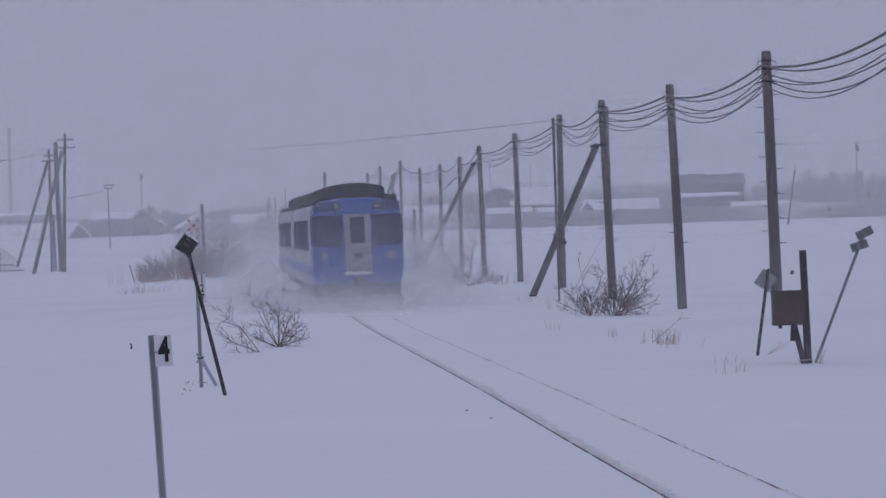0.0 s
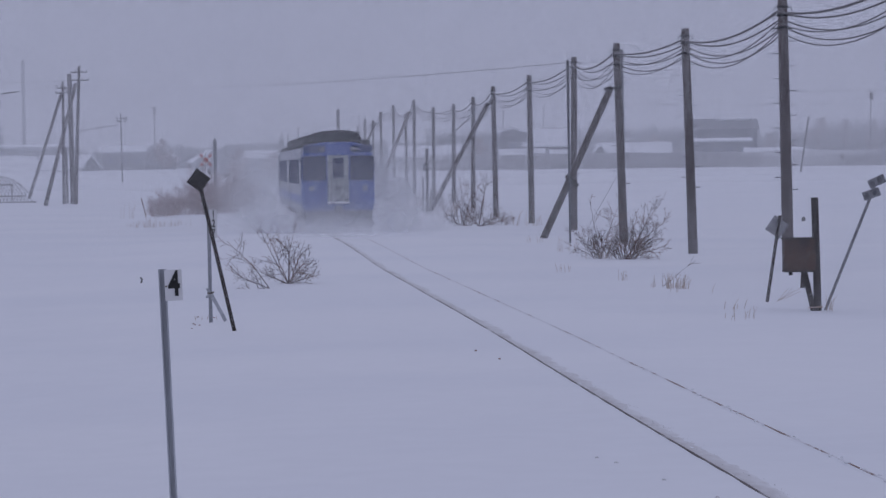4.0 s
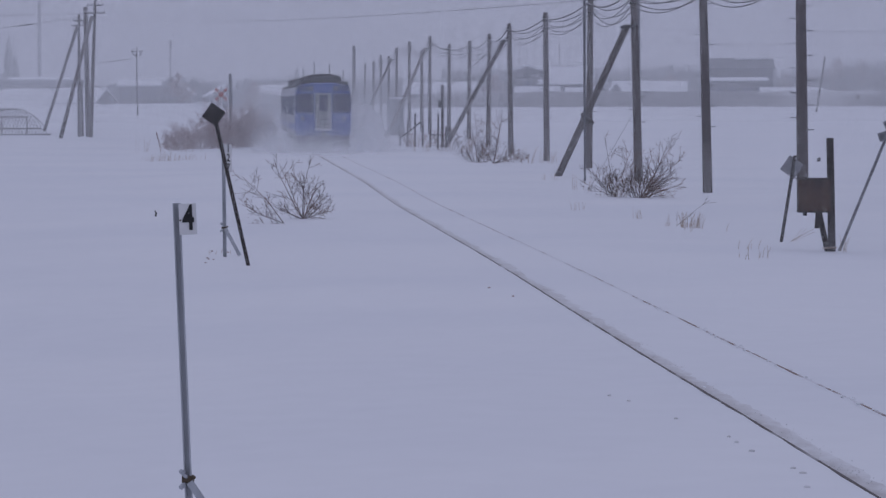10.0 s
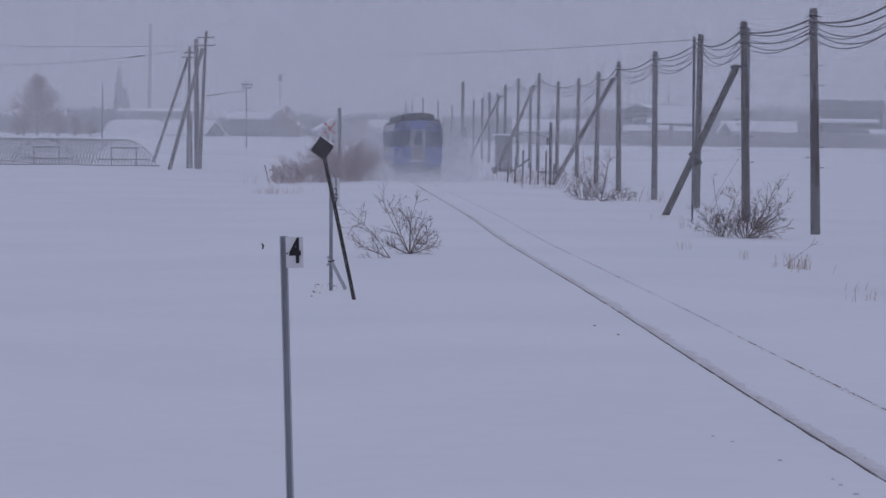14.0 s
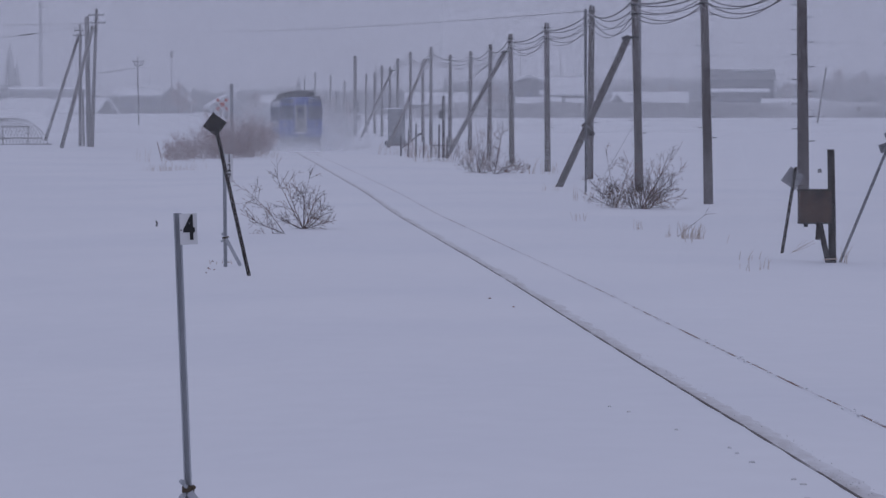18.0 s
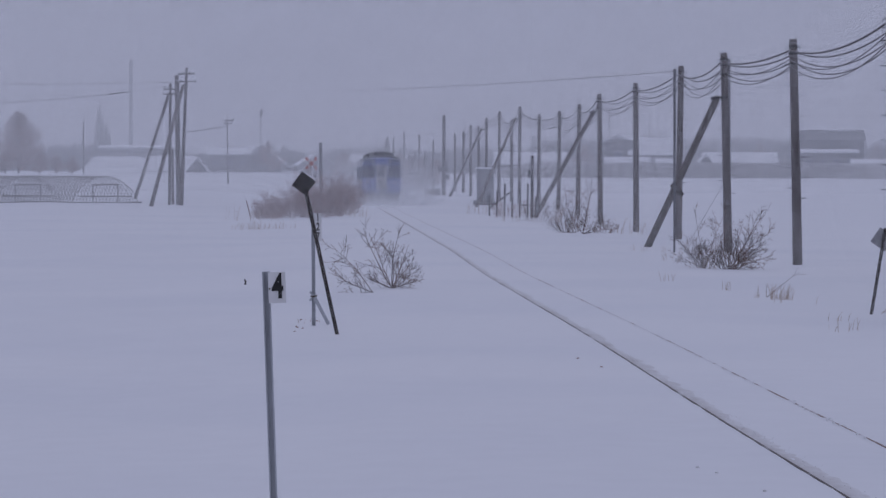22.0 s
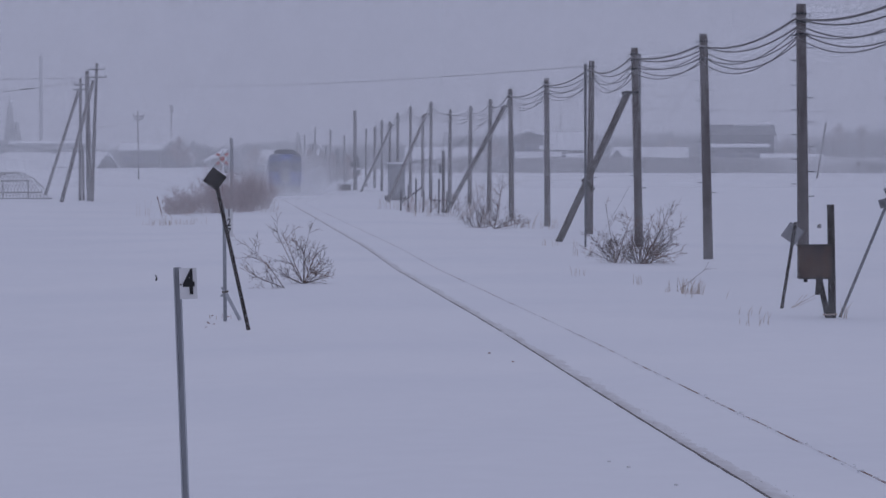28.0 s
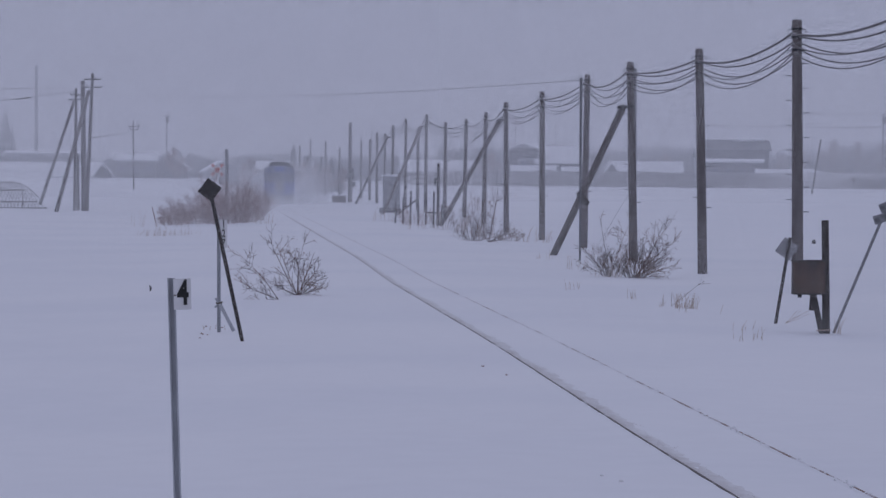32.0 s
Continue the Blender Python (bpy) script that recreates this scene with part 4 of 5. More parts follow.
def bush(x, y, height, width, stems, depth, seed, mat, r, label, low=()):
    rng = random.Random(seed)
    ob = thing("bush", Matrix.Translation((x, y, ground_z(x, y) - 0.04)), label, "bush", "bare bushes")
    for k in range(stems):
        a = (k + 0.5) / stems * 2 - 1
        d = Vector((a * width / height * rng.uniform(0.5, 1.1), rng.uniform(-0.5, 0.5), 1.0)).normalized()
        bm = bmesh.new()
        branch(bm, Vector((a * width * 0.16, rng.uniform(-0.1, 0.1), -0.05)), d, height * rng.uniform(0.7, 1.05) * (1 - 0.25 * abs(a)), r * rng.uniform(0.7, 1.1), depth, rng, 0.75)
        part("branch", bm, mat, ob)
    for dx, dz, ln in low:
        bm = bmesh.new()
        branch(bm, Vector((0, 0, 0.03)), Vector((dx, rng.uniform(-0.2, 0.2), dz)).normalized(), ln, r * (1.0 if ln > 1 else 0.8), depth if ln > 0.65 else depth - 1, rng, 0.85)
        part("branch", bm, mat, ob)
    return ob


bush(4.84, 70.0, 0.4, 0.5, 0, 1, 91, TWIG, 0.008, "thin fallen twig on the snow by a telegraph pole", ((0.64, 0.55, 0.88), (0.75, 0.40, 0.5), (0.1, 0.6, 0.3)))
LEFT = "bare twiggy bush with rusty twigs poking out of the snow"
bush(-3.05, 74, 0.72, 0.7, 0, 2, 3, TWIG, 0.013, LEFT, ((0.0, 1.0, 1.38), (0.06, 1.0, 1.05), (-0.55, 1.0, 1.50), (-0.42, 1.0, 1.2), (0.38, 1.0, 1.05), (0.75, 0.8, 0.95), (0.95, 0.40, 0.85), (0.95, 0.18, 0.75), (0.85, 0.5, 0.7), (0.8, 0.28, 0.6), (-0.9, 0.40, 0.95), (-0.9, 0.22, 0.7), (0.5, 0.5, 0.55), (0.6, 0.2, 0.5), (0.2, 0.6, 0.6), (-0.3, 0.6, 0.6)))
bush(-3.32, 71.0, 0.75, 1.2, 0, 2, 8, TWIG, 0.011, "low snapped branch lying over the snow", ((-0.76, 0.70, 1.42), (-0.93, 0.45, 1.05), (-0.9, 0.2, 0.7)))
bush(5.42, 93, 1.15, 1.2, 14, 2, 4, TWIG, 0.016, "bare bush with straw-coloured twigs round a telegraph pole", ((0.62, 0.9, 1.95), (0.66, 0.8, 1.7), (0.5, 1.0, 1.7), (0.85, 0.5, 1.35), (0.95, 0.25, 1.25), (0.9, 0.12, 0.8), (0.25, 1.0, 1.35), (0.75, 0.35, 1.1), (0.7, 0.6, 1.3)))
bush(4.78, 93.5, 1.05, 1.0, 10, 2, 5, TWIG, 0.013, "low part of a bare bush at the snow's edge", ((-0.08, 1.0, 1.6), (0.28, 1.0, 1.75), (-0.7, 0.7, 1.2), (-0.9, 0.35, 1.1)))
bush(1.55, 146, 1.35, 1.8, 11, 2, 6, TWIG, 0.016, "bare bush leaning over the snow among the poles", ((0.95, 0.15, 1.9), (0.7, 0.9, 2.3), (0.35, 1.0, 2.3), (-0.9, 0.3, 1.0), (0.05, 1.0, 2.2), (-0.15, 1.0, 1.9)))
bush(2.2, 145.4, 1.0, 0.8, 0, 2, 66, TWIG, 0.024, "dark upright branch poking out of the snow among the poles", ((0.22, 1.0, 2.5), (0.02, 1.0, 1.7), (0.85, 0.35, 1.3), (-0.5, 0.8, 1.2), (0.9, 0.15, 1.5)))
bush(6.42, 62.6, 0.4, 0.4, 0, 1, 92, STRAW, 0.006, "bent straw-coloured stalks leaning over the snow by the box", ((0.9, 0.45, 0.62), (0.95, 0.32, 0.5), (0.8, 0.55, 0.42), (0.95, 0.15, 0.4), (0.85, 0.38, 0.35)))
bush(3.2, 152, 0.9, 1.6, 7, 2, 16, TWIG, 0.012, "small bare bush among the poles")
bush(0.5, 178, 1.5, 2.4, 9, 2, 26, TWIG, 0.014, "bare bush among the poles")
bush(-1.4, 192, 1.4, 2.6, 10, 2, 27, BRUSH, 0.014, "straw-coloured brush beside the crossing fence")
for k, (x, y, h, w) in enumerate(((-14.6, 190, 1.7, 2.4), (-13.4, 188, 2.0, 2.6), (-12.2, 193, 2.3, 2.6), (-12.4, 189, 1.6, 2.6), (-11.0, 198, 2.4, 2.0), (-13.9, 198, 2.0, 2.4), (-11.6, 188, 1.6, 2.2), (-14.6, 186, 1.1, 2.0), (-13.0, 202, 2.3, 2.6), (-11.7, 203, 2.5, 2.2), (-15.2, 200, 1.6, 2.6), (-12.7, 191, 3.1, 1.6), (-11.5, 194, 2.9, 1.4), (-10.9, 192, 2.4, 1.0), (-10.8, 206, 2.6, 1.2), (-12.1, 187, 2.5, 1.6))):
    bush(x, y, h, w, 20, 2, 40 + k, BRUSH, 0.015, "dense bare brushwood thicket beside the level crossing")


def tuft(x, y, height, n, spread, seed, label):
    rng = random.Random(seed)
    bm = bmesh.new()
    for k in range(n):
        px, py = x + rng.uniform(-spread, spread), y + rng.uniform(-0.5, 0.5)
        z, h = ground_z(px, py) - 0.02, height * rng.uniform(0.4, 1.0)
        lean = rng.uniform(-0.25, 0.45)
        tube(bm, [(px, py, z), (px + lean * h * 0.4, py, z + h * 0.6), (px + lean * h, py, z + h)], [0.0029 * (1 + y / 150), 0.0026 * (1 + y / 150), 0.0012 * (1 + y / 150)], 4, False)
    return lump("dry_grass", bm, STRAW, label, "dry grass", "tufts of dry grass", "stuff")


for k, (x, y, h, n, s) in enumerate(((5.02, 68.6, 0.36, 46, 0.21), (4.72, 69.5, 0.30, 6, 0.2), (4.27, 74, 0.26, 7, 0.12), (3.2, 80, 0.3, 6, 0.2), (4.75, 93.2, 0.35, 14, 0.4), (5.10, 54.4, 0.30, 6, 0.16), (4.85, 54, 0.20, 3, 0.3), (5.25, 66.5, 0.40, 4, 0.5), (4.1, 101, 0.5, 9, 0.35), (3.5, 112, 0.4, 6, 0.3), (6.9, 58.0, 0.3, 8, 0.08),
                                     (4.3, 150, 0.8, 22, 0.9), (2.5, 160, 1.0, 22, 1.4), (0.0, 176, 1.2, 28, 1.6), (-12.7, 154, 0.55, 26, 0.6), (-11.6, 155, 0.35, 22, 0.8), (-13.3, 156, 0.35, 16, 0.5), (-2.2, 205, 1.1, 30, 1.8), (-3.75, 57, 0.1, 6, 0.25), (-3.2, 76, 0.18, 8, 0.3), (-14.5, 180, 0.9, 30, 1.8), (-10.0, 190, 0.8, 22, 0.8), (5.15, 58, 0.22, 5, 0.5))):
    tuft(x, y, h, n, s, 70 + k, "dry straw-coloured grass stalks standing out of the snow")


def conifer(x, y, h, seed):
    rng = random.Random(seed)
    ob = thing("conifer", Matrix.Translation((x, y, ground_z(x, y))), "dark pointed conifer far off in the haze", "tree", "far conifers")
    part("trunk", tube(bmesh.new(), [(0, 0, -0.3), (0, 0, h)], [0.16, 0.03], 7), POLE_WOOD, ob)
    bm = bmesh.new()
    for k in range(300):
        f = rng.random() ** 0.8
        z, reach = h * (0.10 + 0.88 * f), h * 0.17 * (1 - f) + 0.25
        a = rng.uniform(0, 2 * math.pi)
        c = Vector((math.cos(a), math.sin(a), -0.25))
        p = Vector((0, 0, z))
        side = Vector((-math.sin(a) * 0.7, math.cos(a) * 0.7, rng.uniform(0.4, 1.0))) * reach * 0.30
        tip = p + c * reach * rng.uniform(0.6, 1.1)
        mid = p + c * reach * 0.55
        vs = [bm.verts.new(q) for q in (p, mid + side, tip, mid - side + Vector((0, 0, 0.05)))]
        bm.faces.new(vs)
    part("crown", bm, CONIFER, ob)


for k, (x, y, h) in enumerate(((-108.5, 850, 14.6), (-107.0, 852, 9.5), (-18.1, 474, 5.6), (-17.3, 480, 4.7), (-16.2, 472, 5.2), (-15.5, 478, 4.5), (-14.8, 473, 5.2), (-13.9, 480, 4.4), (-25.6, 600, 8.2))):
    conifer(x, y, h, 100 + k)


def bare_tree(x, y, h, seed, limbs=34, spread=0.75):
    rng = random.Random(seed)
    ob = thing("bare_tree", Matrix.Translation((x, y, ground_z(x, y))), "bare broad tree faint in the snow haze", "tree", "far bare trees")
    part("trunk", tube(bmesh.new(), [(0, 0, -0.3), (0.1, 0, h * 0.5), (0.05, 0, h * 0.95)], [0.2, 0.12, 0.03], 8), POLE_WOOD, ob)
    bm = bmesh.new()
    for k in range(limbs):
        f = ((k + rng.random()) / limbs) ** 1.25
        a = rng.uniform(0, 2 * math.pi)
        d = Vector((math.cos(a), math.sin(a), 0.55 + 1.6 * f)).normalized()
        branch(bm, Vector((0.08, 0, h * (0.02 + 0.80 * f))), d, h * (0.10 + 0.50 * (1 - f) ** 0.9), 0.05, 2, rng, spread, 0.024)
    part("crown", bm, BRUSH, ob, "crown of fine bare twigs")


for k, (x, y, h) in enumerate(((-72.9, 480, 9.6), (-75.4, 484, 3.4), (-70.8, 486, 3.3), (-69.0, 490, 3.0), (-77.0, 488, 3.0), (-67.2, 494, 2.7), (73, 720, 7), (77, 725, 9), (84, 720, 10.5), (89, 722, 10), (95, 720, 10), (-31, 560, 6), (-46, 590, 6), (14, 600, 6.5), (31, 720, 7.0), (-24, 530, 5), (-21.5, 500, 5), (9, 590, 6),
                               (-18.4, 468, 5.2), (-16.9, 474, 4.8), (-15.4, 468, 4.4), (-13.6, 476, 4.2), (47, 700, 7))):
    bare_tree(x, y, h, 200 + k, 90 if k == 0 else 44 if k < 6 else 34)


# ---- the level crossing ----
def crossing():
    y = 196
    x = -12.75
    z = ground_z(x, y)
    ob = thing("crossing_sign", Matrix.Translation((x, y, z)), "level-crossing post with a red and white crossed sign", "crossing sign")
    part("post", tube(bmesh.new(), [(0, 0, -0.3), (0, 0, 3.5)], 0.05, 10), WHITE_PLATE, ob)
    for k in (-1, 1):
        bm = bmesh.new()
        box(bm, -0.46, 0.46, -0.03, -0.01, -0.075, 0.075)
        bm.transform(Matrix.Translation((0, -0.05 - 0.02 * k, 3.05)) @ pose(0, 0, 0, 0, 45 * k, 0))
        arm = part("cross_board", bm, RED_PAINT, ob)
        for q in (-0.20, 0.20):
            bm = bmesh.new()
            box(bm, q - 0.05, q + 0.05, -0.036, -0.031, -0.073, 0.073)
            bm.transform(Matrix.Translation((0, -0.05 - 0.02 * k, 3.05)) @ pose(0, 0, 0, 0, 45 * k, 0))
            part("white_band", bm, WHITE_PLATE, arm)
    part("signal_lamp", tube(bmesh.new(), [(0.22, -0.14, 2.3), (0.22, -0.02, 2.3)], 0.09, 12), BLACK_PAINT, ob)
    part("signal_lamp", tube(bmesh.new(), [(-0.22, -0.14, 2.3), (-0.22, -0.02, 2.3)], 0.09, 12), BLACK_PAINT, ob)
    pole_thing("telegraph_pole", "grey steel pole beside the level crossing", (-12.3, 198, ground_z(-12.3, 198)), (-12.35, 198, 4.32), 0.11, 0.10, PLAIN_STEEL, "crossing poles", 0, 0.4, False)
    # signal post on the far side
    x = 0.02
    ob = thing("crossing_signal", Matrix.Translation((x, 197, ground_z(x, 197))), "dark crossing signal post with a lamp box", "crossing signal")
    part("post", tube(bmesh.new(), [(0, 0, -0.3), (0, 0, 3.6)], 0.09, 10), DARK_WOOD, ob)
    part("lamp_box", box(bmesh.new(), -0.26, -0.08, -0.2, 0.0, 2.3, 2.75, 0.03), BLACK_PAINT, ob)
    part("visor", tube(bmesh.new(), [(-0.17, -0.36, 2.52), (-0.17, -0.2, 2.52)], 0.1, 10), BLACK_PAINT, ob)
    # fence rails and posts
    ob = thing("fence", Matrix(), "low dark fence half buried in snow at the crossing", "fence")
    for k in range(7):
        fx = -2.5 + 0.45 * k
        part("post", tube(bmesh.new(), [(fx, 200 - k, ground_z(fx, 200) - 0.2), (fx + 0.03, 200 - k, 1.25 + 0.35 * ((k * 7) % 3))], 0.055, 8), DARK_WOOD, ob)
    part("rail", bar(bmesh.new(), (-0.6, 197, 0.72), (0.6, 195, 0.72), 0.08, 0.06), DARK_WOOD, ob)
    part("rail", bar(bmesh.new(), (-2.4, 199, 0.55), (-1.2, 197, 1.5), 0.09, 0.07), DARK_WOOD, ob)
    # equipment hut
    x, y = -3.52, 257
    z = ground_z(x, y)
    ob = thing("equipment_cabinet", Matrix.Translation((x, y, z)), "tall pale grey equipment cabinet beside the line", "cabinet")
    part("body", box(bmesh.new(), -0.65, 0.65, -0.5, 0.5, 0.1, 2.75, 0.03), CABINET_GREY, ob)
    part("roof", box(bmesh.new(), -0.72, 0.72, -0.58, 0.55, 2.75, 2.86, 0.03), ROOF_SNOW, ob, "snow-capped lid")
    for dx in (-0.3, 0.3):
        d = part("door", box(bmesh.new(), dx - 0.28, dx + 0.28, -0.53, -0.5, 0.25, 2.6, 0.01), CABINET_GREY, ob)
        part("handle", box(bmesh.new(), dx - 0.02, dx + 0.02, -0.56, -0.53, 1.3, 1.5), BLACK_PAINT, d)
    part("plinth", box(bmesh.new(), -0.9, 0.75, -0.6, 0.6, -0.2, 0.35, 0.02), HOUSE_GREY, ob)
    # signal mast with its cases
    x, y = -8.95, 345
    z = ground_z(x, y)
    ob = thing("signal_mast", Matrix.Translation((x, y, z)), "tall dark mast with signal heads beside the crossing", "signal mast")
    part("mast", tube(bmesh.new(), [(0, 0, -0.3), (0, 0, 8.1)], [0.22, 0.17], 12), POLE_WOOD, ob)
    for dz, dx in ((2.4, 0.25), (2.4, -0.3), (3.0, 0.2), (1.6, 0.3)):
        part("signal_head", box(bmesh.new(), dx - 0.22, dx + 0.22, -0.35, -0.1, dz, dz + 0.5, 0.05), BLACK_PAINT, ob)
    bx = thing("equipment_case", Matrix.Translation((-9.9, 342, ground_z(-9.9, 342))), "low dark equipment case in the snow", "cabinet")
    part("body", box(bmesh.new(), -0.75, 0.65, -0.3, 0.3, -0.1, 0.65, 0.04), RUSTY_BOARD, bx)
    part("lid", box(bmesh.new(), -0.8, 0.7, -0.35, 0.35, 0.65, 0.74, 0.03), ROOF_SNOW, bx)


crossing()


# ---- greenhouse frame ----
def greenhouse(near):
    ob = thing("greenhouse_frame", Matrix(), "bare pipe frame of a polytunnel greenhouse in the snow", "greenhouse", "greenhouse frames")
    z = -0.05
    # the gable end faces the camera, the hoops run back and to the left
    axis = Vector((-0.55, 0.835, 0)).normalized()
    across = Vector((0.835, 0.55, 0)).normalized()
    width, height = 5.85, 2.15

    def hoop(s):
        o = near + axis * s
        return [o + across * (width * (k / 14)) + Vector((0, 0, height * math.sin(math.pi * k / 14) ** 0.62)) for k in range(15)]
    for k in range(2):
        part("hoop", tube(bmesh.new(), hoop(k * 15.0), 0.030, 5), POLY, ob)
    for k in (5, 7):
        part("purlin", tube(bmesh.new(), [hoop(0)[k], hoop(15.0)[k]], 0.024, 5), POLY, ob)
    # crossing slats of the flank form a diamond net
    for k in range(-28, 26):
        for way in (1, -1):
            pts = []
            for i in range(15):
                s = k * 0.6 + (8.6 if way > 0 else 1.6) * i / 7
                if 0 <= s <= 15.0:
                    pts.append(hoop(s)[i])
            if len(pts) > 1:
                part("slat", tube(bmesh.new(), pts, 0.021, 4), POLY, ob)
    # door end
    def end(f, h):
        return near + across * (width * f) + Vector((0, 0, h))
    for f in (0.32, 0.69):
        part("door_post", tube(bmesh.new(), [end(f, 0), end(f, 1.55)], 0.05, 5), POLY, ob)
    for f0, f1, h in ((0.13, 0.88, 0.60), (0.30, 0.71, 1.50)):
        part("end_rail", bar(bmesh.new(), end(f0, h), end(f1, h), 0.11, 0.06), POLY, ob)
    part("sill", bar(bmesh.new(), end(-0.02, 0.1), end(1.04, 0.1), 0.14, 0.12), POLY, ob)
    part("sill", bar(bmesh.new(), hoop(0)[0] + Vector((0, 0, 0.1)), hoop(16)[0] + Vector((0, 0, 0.1)), 0.12, 0.1), POLY, ob)


greenhouse(Vector((-35.7, 262.0, -0.05)))
greenhouse(Vector((-41.9, 263.0, -0.05)))


# ---- houses in the haze ----
def house(x, y, w, depth, eave, ridge, turn, wall, label, windows=3, gable=False, chimney=False, bare=False):
    """A house with snow on its roof; gable: its gable end faces the line."""
    ob = thing("house", Matrix.Translation((x, y, ground_z(x, y) + (0.35 if x > 5 else -0.1))) @ pose(0, 0, 0, 0, 0, turn), label, "house", "far houses")
    a, b = (w / 2, depth / 2)
    bm = bmesh.new()
    if gable:
        sec = [(-a, -0.7), (a, -0.7), (a, eave), (0, ridge), (-a, eave)]
        loft(bm, [(-b, sec), (b, sec)])
    else:
        sec = [(-b, -0.7), (b, -0.7), (b, eave), (0, ridge), (-b, eave)]
        loft(bm, [(-a, sec), (a, sec)])
        bm.transform(Matrix.Rotation(-math.pi / 2, 4, "Z"))
    part("wall", bm, wall, ob)
    over, t = 0.35, 0.22
    half, run = (a, b) if gable else (b, a)
    slope = (ridge - eave) / half
    for s in (-1, 1):
        bm = bmesh.new()
        sec = [(0, ridge + 0.02), (s * (half + over), eave - slope * over + 0.02), (s * (half + over), eave - slope * over + t), (0, ridge + t * 1.25)]
        loft(bm, [(-run - over, sec), (run + over, sec)])
        if not gable:
            bm.transform(Matrix.Rotation(-math.pi / 2, 4, "Z"))
        part("roof", bm, wall if bare else ROOF_SNOW, ob, "dark roof that has shed its snow" if bare else "roof under thick snow")
    if bare:
        part("ridge_snow", box(bmesh.new(), -w * 0.08, w * 0.46, -0.9, 0.5, ridge + 0.05, ridge + 0.36, 0.1), ROOF_SNOW, ob, "strip of snow left on the ridge")
    for k in range(windows):
        cx = -w / 2 + w * (k + 0.5) / windows
        win = part("window", box(bmesh.new(), cx - 0.65, cx + 0.65, -depth / 2 - 0.06, -depth / 2 + 0.02, eave * 0.36, eave * 0.74), WHITE_PLATE, ob, "pale window frame")
        part("pane", box(bmesh.new(), cx - 0.56, cx + 0.56, -depth / 2 - 0.08, -depth / 2 - 0.05, eave * 0.39, eave * 0.71), GLASS, win)
    if chimney:
        part("chimney", box(bmesh.new(), w * 0.2 - 0.3, w * 0.2 + 0.3, -0.3, 0.3, ridge - 0.8, ridge + 1.3), HOUSE_GREY, ob)
    return ob


HOUSES = [
    (-54.5, 612, 7.2, 8.0, 3.33, 4.39, 3, HOUSE_WALL, "dark low house with a snow-covered roof", 3, False, False),
    (-48.9, 617, 7.0, 9.3, 1.9, 4.75, 0, HOUSE_WALL, "dark barn with a steep gable under snow", 1, True, False),
    (-62.4, 587, 9.6, 7.4, 0.35, 2.65, -24, HOUSE_WALL, "low shed with a wide snowy roof", 0, False, False),
    (-82.0, 712, 17.0, 9.0, 1.95, 2.35, 0, HOUSE_GREY, "long grey building with a flat snowy roof", 4, False, False),
    (-45.5, 712, 8.1, 8.0, 2.40, 4.70, 12, HOUSE_GREY, "small house with a snowy gable near the crossing", 1, True, False),
    (-36.4, 700, 6.2, 6.5, 1.90, 4.10, 10, HOUSE_GREY, "little shed under snow near the crossing", 0, True, False),
    (-28.0, 650, 13.0, 8.0, 3.60, 5.00, -3, HOUSE_GREY, "wide two-storey house faint behind the crossing", 4, False, True),
    (12.9, 512, 4.5, 5.6, 4.93, 5.77, 0, HOUSE_WALL, "dark two-storey gable end with a snowy roof edge", 1, True, False),
    (18.2, 512, 6.9, 6.5, 3.16, 5.39, 0, HOUSE_WALL, "dark house with a broad snowy roof", 3, False, False),
    (14.0, 498, 6.1, 4.7, 0.93, 2.42, 0, HOUSE_GREY, "low shed with a snowy roof beside the house", 1, False, False),
    (20.5, 497, 4.3, 4.7, 1.12, 2.23, 0, HOUSE_GREY, "low shed with a snowy roof", 0, False, False),
    (31.0, 507, 10.6, 7.4, 0.84, 3.16, 0, HOUSE_GREY, "low barn with a wide snowy roof", 2, False, False),
    (25.7, 504, 3.3, 5.6, 0.93, 2.98, 0, HOUSE_WALL, "dark gabled porch of the barn", 0, True, False),
    (44.9, 512, 9.4, 7.4, 5.2, 6.55, 0, HOUSE_GREY, "large dark two-storey house with snowy eaves", 0, False, False, True),
    (43.9, 503, 8.0, 4.7, 3.32, 3.60, 0, HOUSE_GREY, "dark lean-to in front of the large house", 4, False, False),
    (50.7, 493, 8.4, 5.6, 1.21, 2.14, 0, HOUSE_GREY, "low snowy shed by the fields", 0, False, False),
    (0.0, 600, 13.0, 7.0, 2.20, 4.00, 4, HOUSE_GREY, "low house under snow behind the poles", 3, False, False),
]
for h in HOUSES:
    house(*h)


def far_bank():
    """A reed-grown dyke along the far edge of the fields."""
    bm = bmesh.new()
    rows = []
    for k in range(120):
        x = -8 + k * 0.9
        y = 482 + 4 * math.sin(k * 0.07)
        g = ground_z(x, y)
        h = 2.2 + 0.25 * noise.noise((k * 0.21, 3, 1)) + 0.12 * noise.noise((k * 0.9, 1, 1))
        h *= smooth_step(0, 10, k) * 0.7 + 0.3
        rows.append([bm.verts.new(p) for p in ((x, y - 3.5, g - 0.2), (x, y - 2.0, g + h * 0.6), (x, y - 0.4, g + h), (x, y + 1.5, g + h * 0.9), (x, y + 4, g - 0.2))])
    for r0, r1 in zip(rows, rows[1:]):
        for i in range(4):
            bm.faces.new((r0[i], r1[i], r1[i + 1], r0[i + 1]))
    lump("dyke", bm, BANK, "low reed-grown dyke streaked with snow", "dyke", kind="structure", smooth=True)


far_bank()


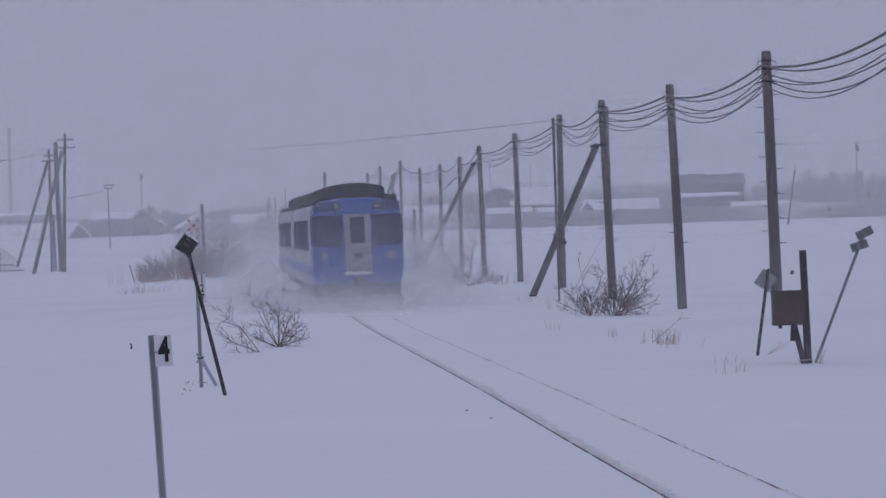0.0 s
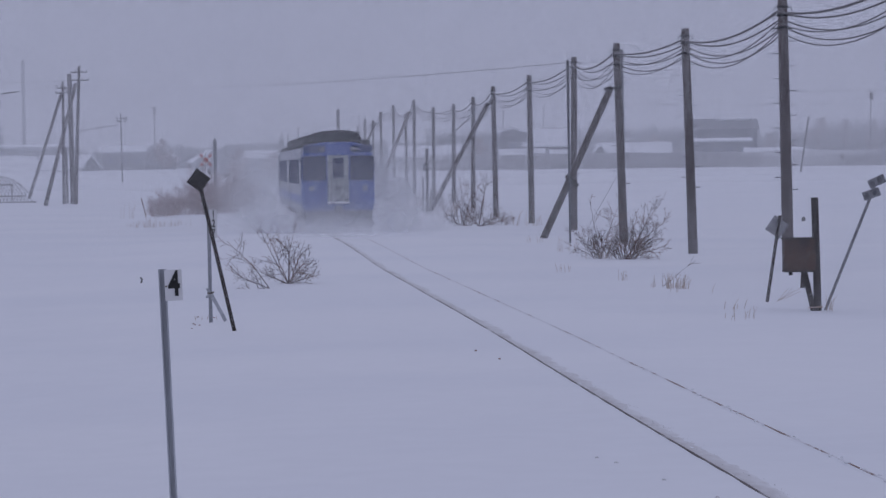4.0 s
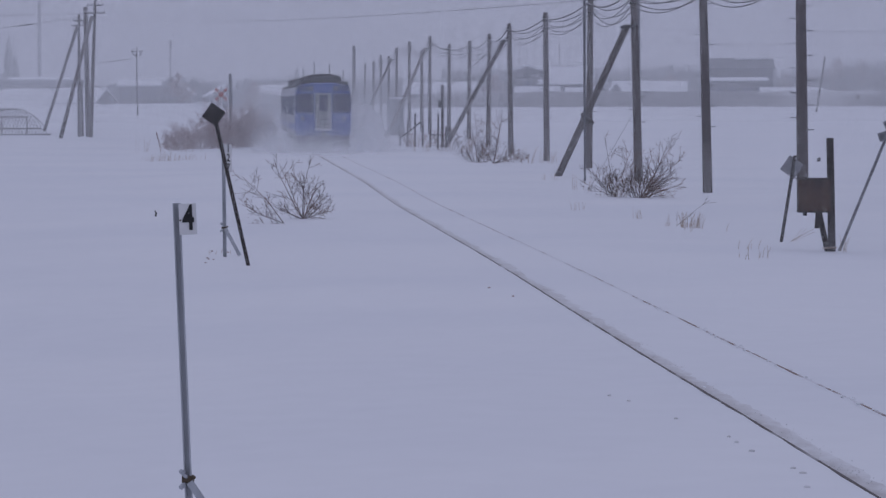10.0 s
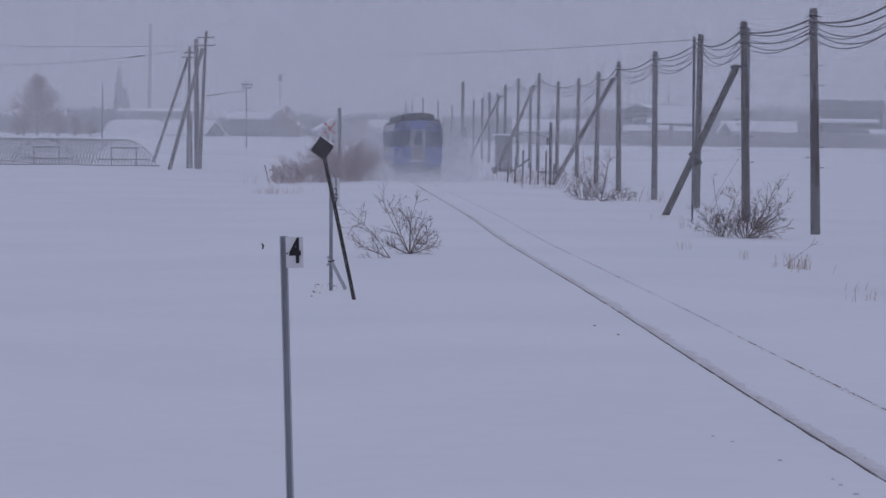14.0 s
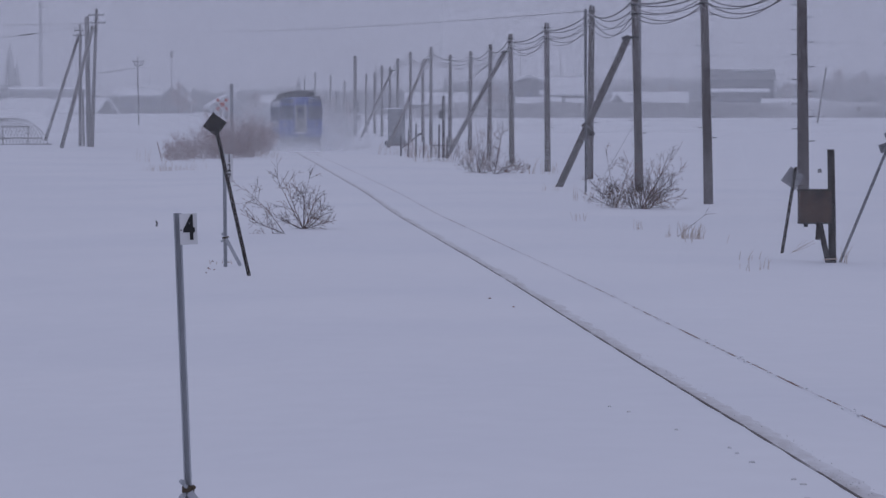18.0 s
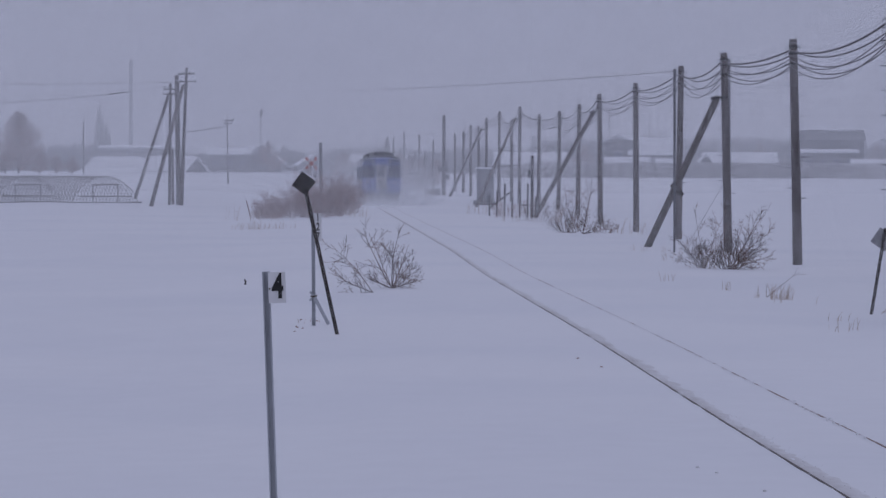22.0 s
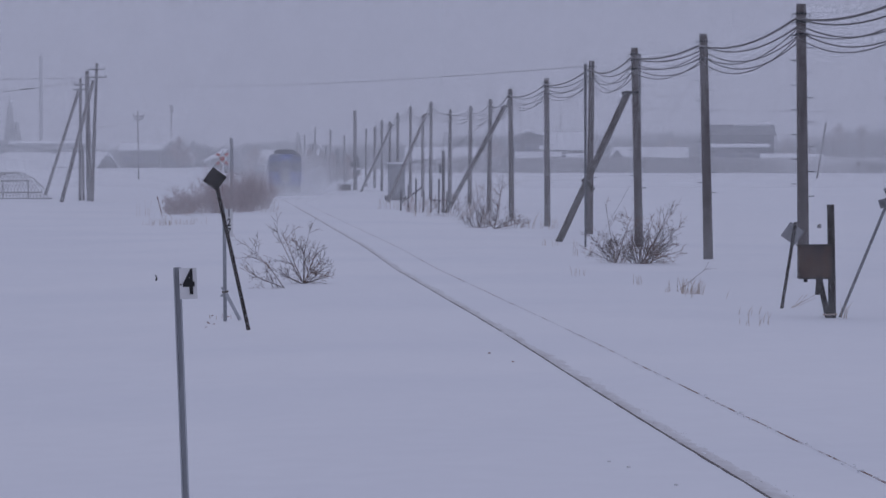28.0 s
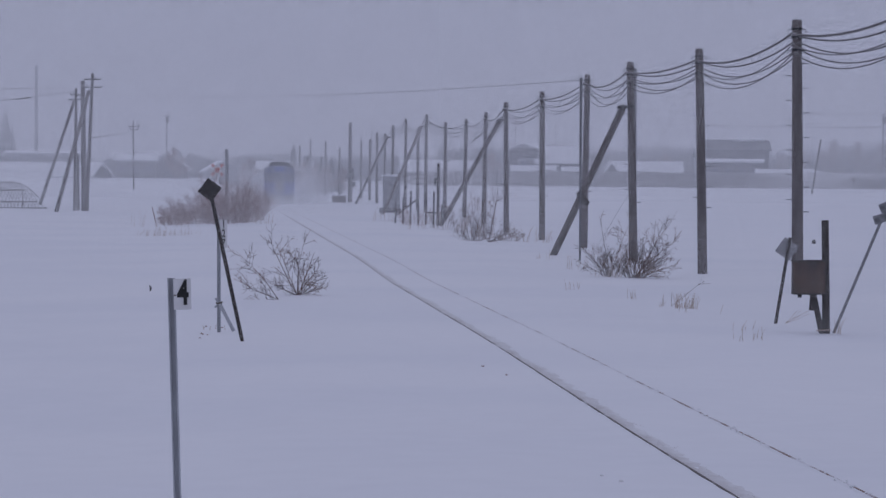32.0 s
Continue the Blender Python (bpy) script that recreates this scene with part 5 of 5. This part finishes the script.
def far_woods():
    """Low woods and hedges at the edge of sight, one tangle of twigs."""
    rng = random.Random(9)
    bm = bmesh.new()
    for k in range(15000):
        x = rng.uniform(-165, 165)
        y = 730 + rng.uniform(-14, 50)
        rise = 6.8 + 2.2 * noise.noise((x * 0.045, 0, 2)) + 1.1 * noise.noise((x * 0.19, 4, 2)) if x < 0 else 9.6 + 3.0 * noise.noise((x * 0.035, 0, 2)) + 1.3 * noise.noise((x * 0.17, 4, 2))
        h = 1.5 + (rise - 1.5) * rng.uniform(0.45, 1.08)
        w = rng.uniform(0.08, 0.24)
        lean = rng.uniform(-0.7, 0.7)
        a = bm.verts.new((x - w, y, 0.6))
        b = bm.verts.new((x + w, y + 0.3, 0.6))
        c = bm.verts.new((x + lean * 0.5 + w * 0.9, y + 0.2, 0.6 + (h - 0.6) * 0.55))
        d = bm.verts.new((x + lean, y, h))
        e = bm.verts.new((x + lean * 0.5 - w * 0.9, y - 0.2, 0.6 + (h - 0.6) * 0.5))
        bm.faces.new((a, b, c, d, e))
    lump("far_woods", bm, FAR_TWIGS, "far bare woods at the edge of the fields", "woods", kind="stuff")


far_woods()


def footprint_lumps_and_stubs():
    """Grey lumps in place of the shade in footprints, and twig stubs, beside the track."""
    rng = random.Random(31)
    for x, y, dark in ((0.615, 45, True), (0.89, 43, True), (1.35, 27.5, False), (1.75, 25.4, False), (1.48, 27, False), (2.03, 24, False), (2.05, 23.6, False), (2.10, 23.0, False), (2.27, 21.9, False), (2.30, 21.6, False), (2.24, 20.8, False), (-3.86, 55.6, True), (-3.82, 55.3, True), (-3.72, 55.0, True), (-3.78, 54.0, True), (-3.95, 58.0, True), (-3.65, 57.5, True)):
        bm = bmesh.new()
        s = 0.012 if dark else 0.010
        bmesh.ops.create_icosphere(bm, subdivisions=2, radius=1)
        for v in bm.verts:
            v.co *= 1 + 0.35 * noise.noise(v.co * 1.7 + Vector((x * 9, y, 0)))
        bm.transform(Matrix.Translation((x, y, ground_z(x, y) + s * 0.3)) @ pose(0, 0, 0, 0, rng.uniform(-12, 12), rng.uniform(-60, -20)) @ Matrix.Diagonal((s * rng.uniform(1.4, 2.8), s * 1.6, s, 1)))
        lump("clod" if not dark else "twig_stub", bm, SHADE_GREY_SNOW if not dark else BRUSH, "small grey lump standing in for the shade in a footprint" if not dark else "short dark twig stub poking out of the snow", "clod" if not dark else "twig", "crumbs on the snow", smooth=True)


footprint_lumps_and_stubs()


# ---- snow haze, imitated by added streaks and sheets ----
def haze_streaks():
    """Haze over the fields, imitated by slabs of fine slanting streaks, thick enough together to pale the distance."""
    slants = (0.030, -0.021, 0.041, -0.034, 0.017, -0.047, 0.052, -0.027)
    slabs = (16, 44, 74, 104, 134, 166, 200, 236, 280)
    for k, (near, far) in enumerate(zip(slabs, slabs[1:])):
        share = 1 - math.exp(-(far - near) / 500.0)
        mid, reach = (near + far) / 2, (far - near) * 0.45
        half = 8 + 0.18 * far

        def depth(x, z):
            return mid + reach * np.sin(7.0 * x / half + 1.3 * k) * np.cos(0.9 * z / (1 + 0.012 * far) + k)

        def density(x, z):
            return share * (1 + 0.2 * np.sin(9.0 * x / half + k) * np.sin(2.2 * z / (1 + 0.01 * far) + 2 * k))
        me = streaks("haze_streaks", np.linspace(-half, half, 13), -0.4, 3.2 + 0.075 * far, 0.000034 * far * (0.83 + 0.34 * ((k * 0.618) % 1)), depth, density, slants[k])
        tagged(new("haze_streaks", me), "fine white streaks added to imitate the haze over the fields", "blowing snow", "slabs of blowing snow", "stuff")


def haze_sheets():
    """Farther off the snow haze is imitated by thin pale sheets, one behind another."""
    ys = (280, 324, 362, 402, 450, 525, 600, 680, 780, 900)
    for k, (prev, y) in enumerate(zip(ys, ys[1:])):
        mat = drift_material("haze_sheets", 1 - math.exp(-(y - prev) / 620.0), 0.035, 0.75, 1.25)
        half, top = 60 + 0.55 * y, 14 + 0.10 * y
        bm = bmesh.new()
        rows = []
        for i in range(33):
            x = -half + 2 * half * i / 32
            rows.append([bm.verts.new((x, y + 1.2 * math.sin(i * 0.9 + k) + 0.01 * y * math.sin(i * 0.37 + 2 * k) + j * 0.4, -1.0 + (top + 1) * j / 4)) for j in range(5)])
        for r0, r1 in zip(rows, rows[1:]):
            for j in range(4):
                bm.faces.new((r0[j], r1[j], r1[j + 1], r0[j + 1]))
        lump("haze_sheets", bm, mat, "thin sheet added to imitate the snow haze over the fields", "snow mist", "banks of snow mist", "stuff", True)


haze_streaks()
haze_sheets()


# ---- what moves ----
def tail_y(t):
    """How far down the line the tail of the train is."""
    return 105.2 + 6.58 * t


def car_pose(y, length):
    x0, x1 = track_x(y), track_x(y + length)
    z0, z1 = rail_z(y) + 0.012, rail_z(y + length) + 0.012
    return pose(x0, y, z0, math.degrees(math.atan2(z1 - z0, length)), 0, math.degrees(math.atan2(x0 - x1, length)))


def motions():
    times = [float(k) for k in range(33)]
    for k, car in enumerate(CARS):
        walk(car, [(t, car_pose(tail_y(t) + k * (CAR_LENGTH + CAR_GAP), CAR_LENGTH)) for t in times])
    walk(PLUME, [(t, car_pose(tail_y(t), CAR_LENGTH)) for t in times])


motions()
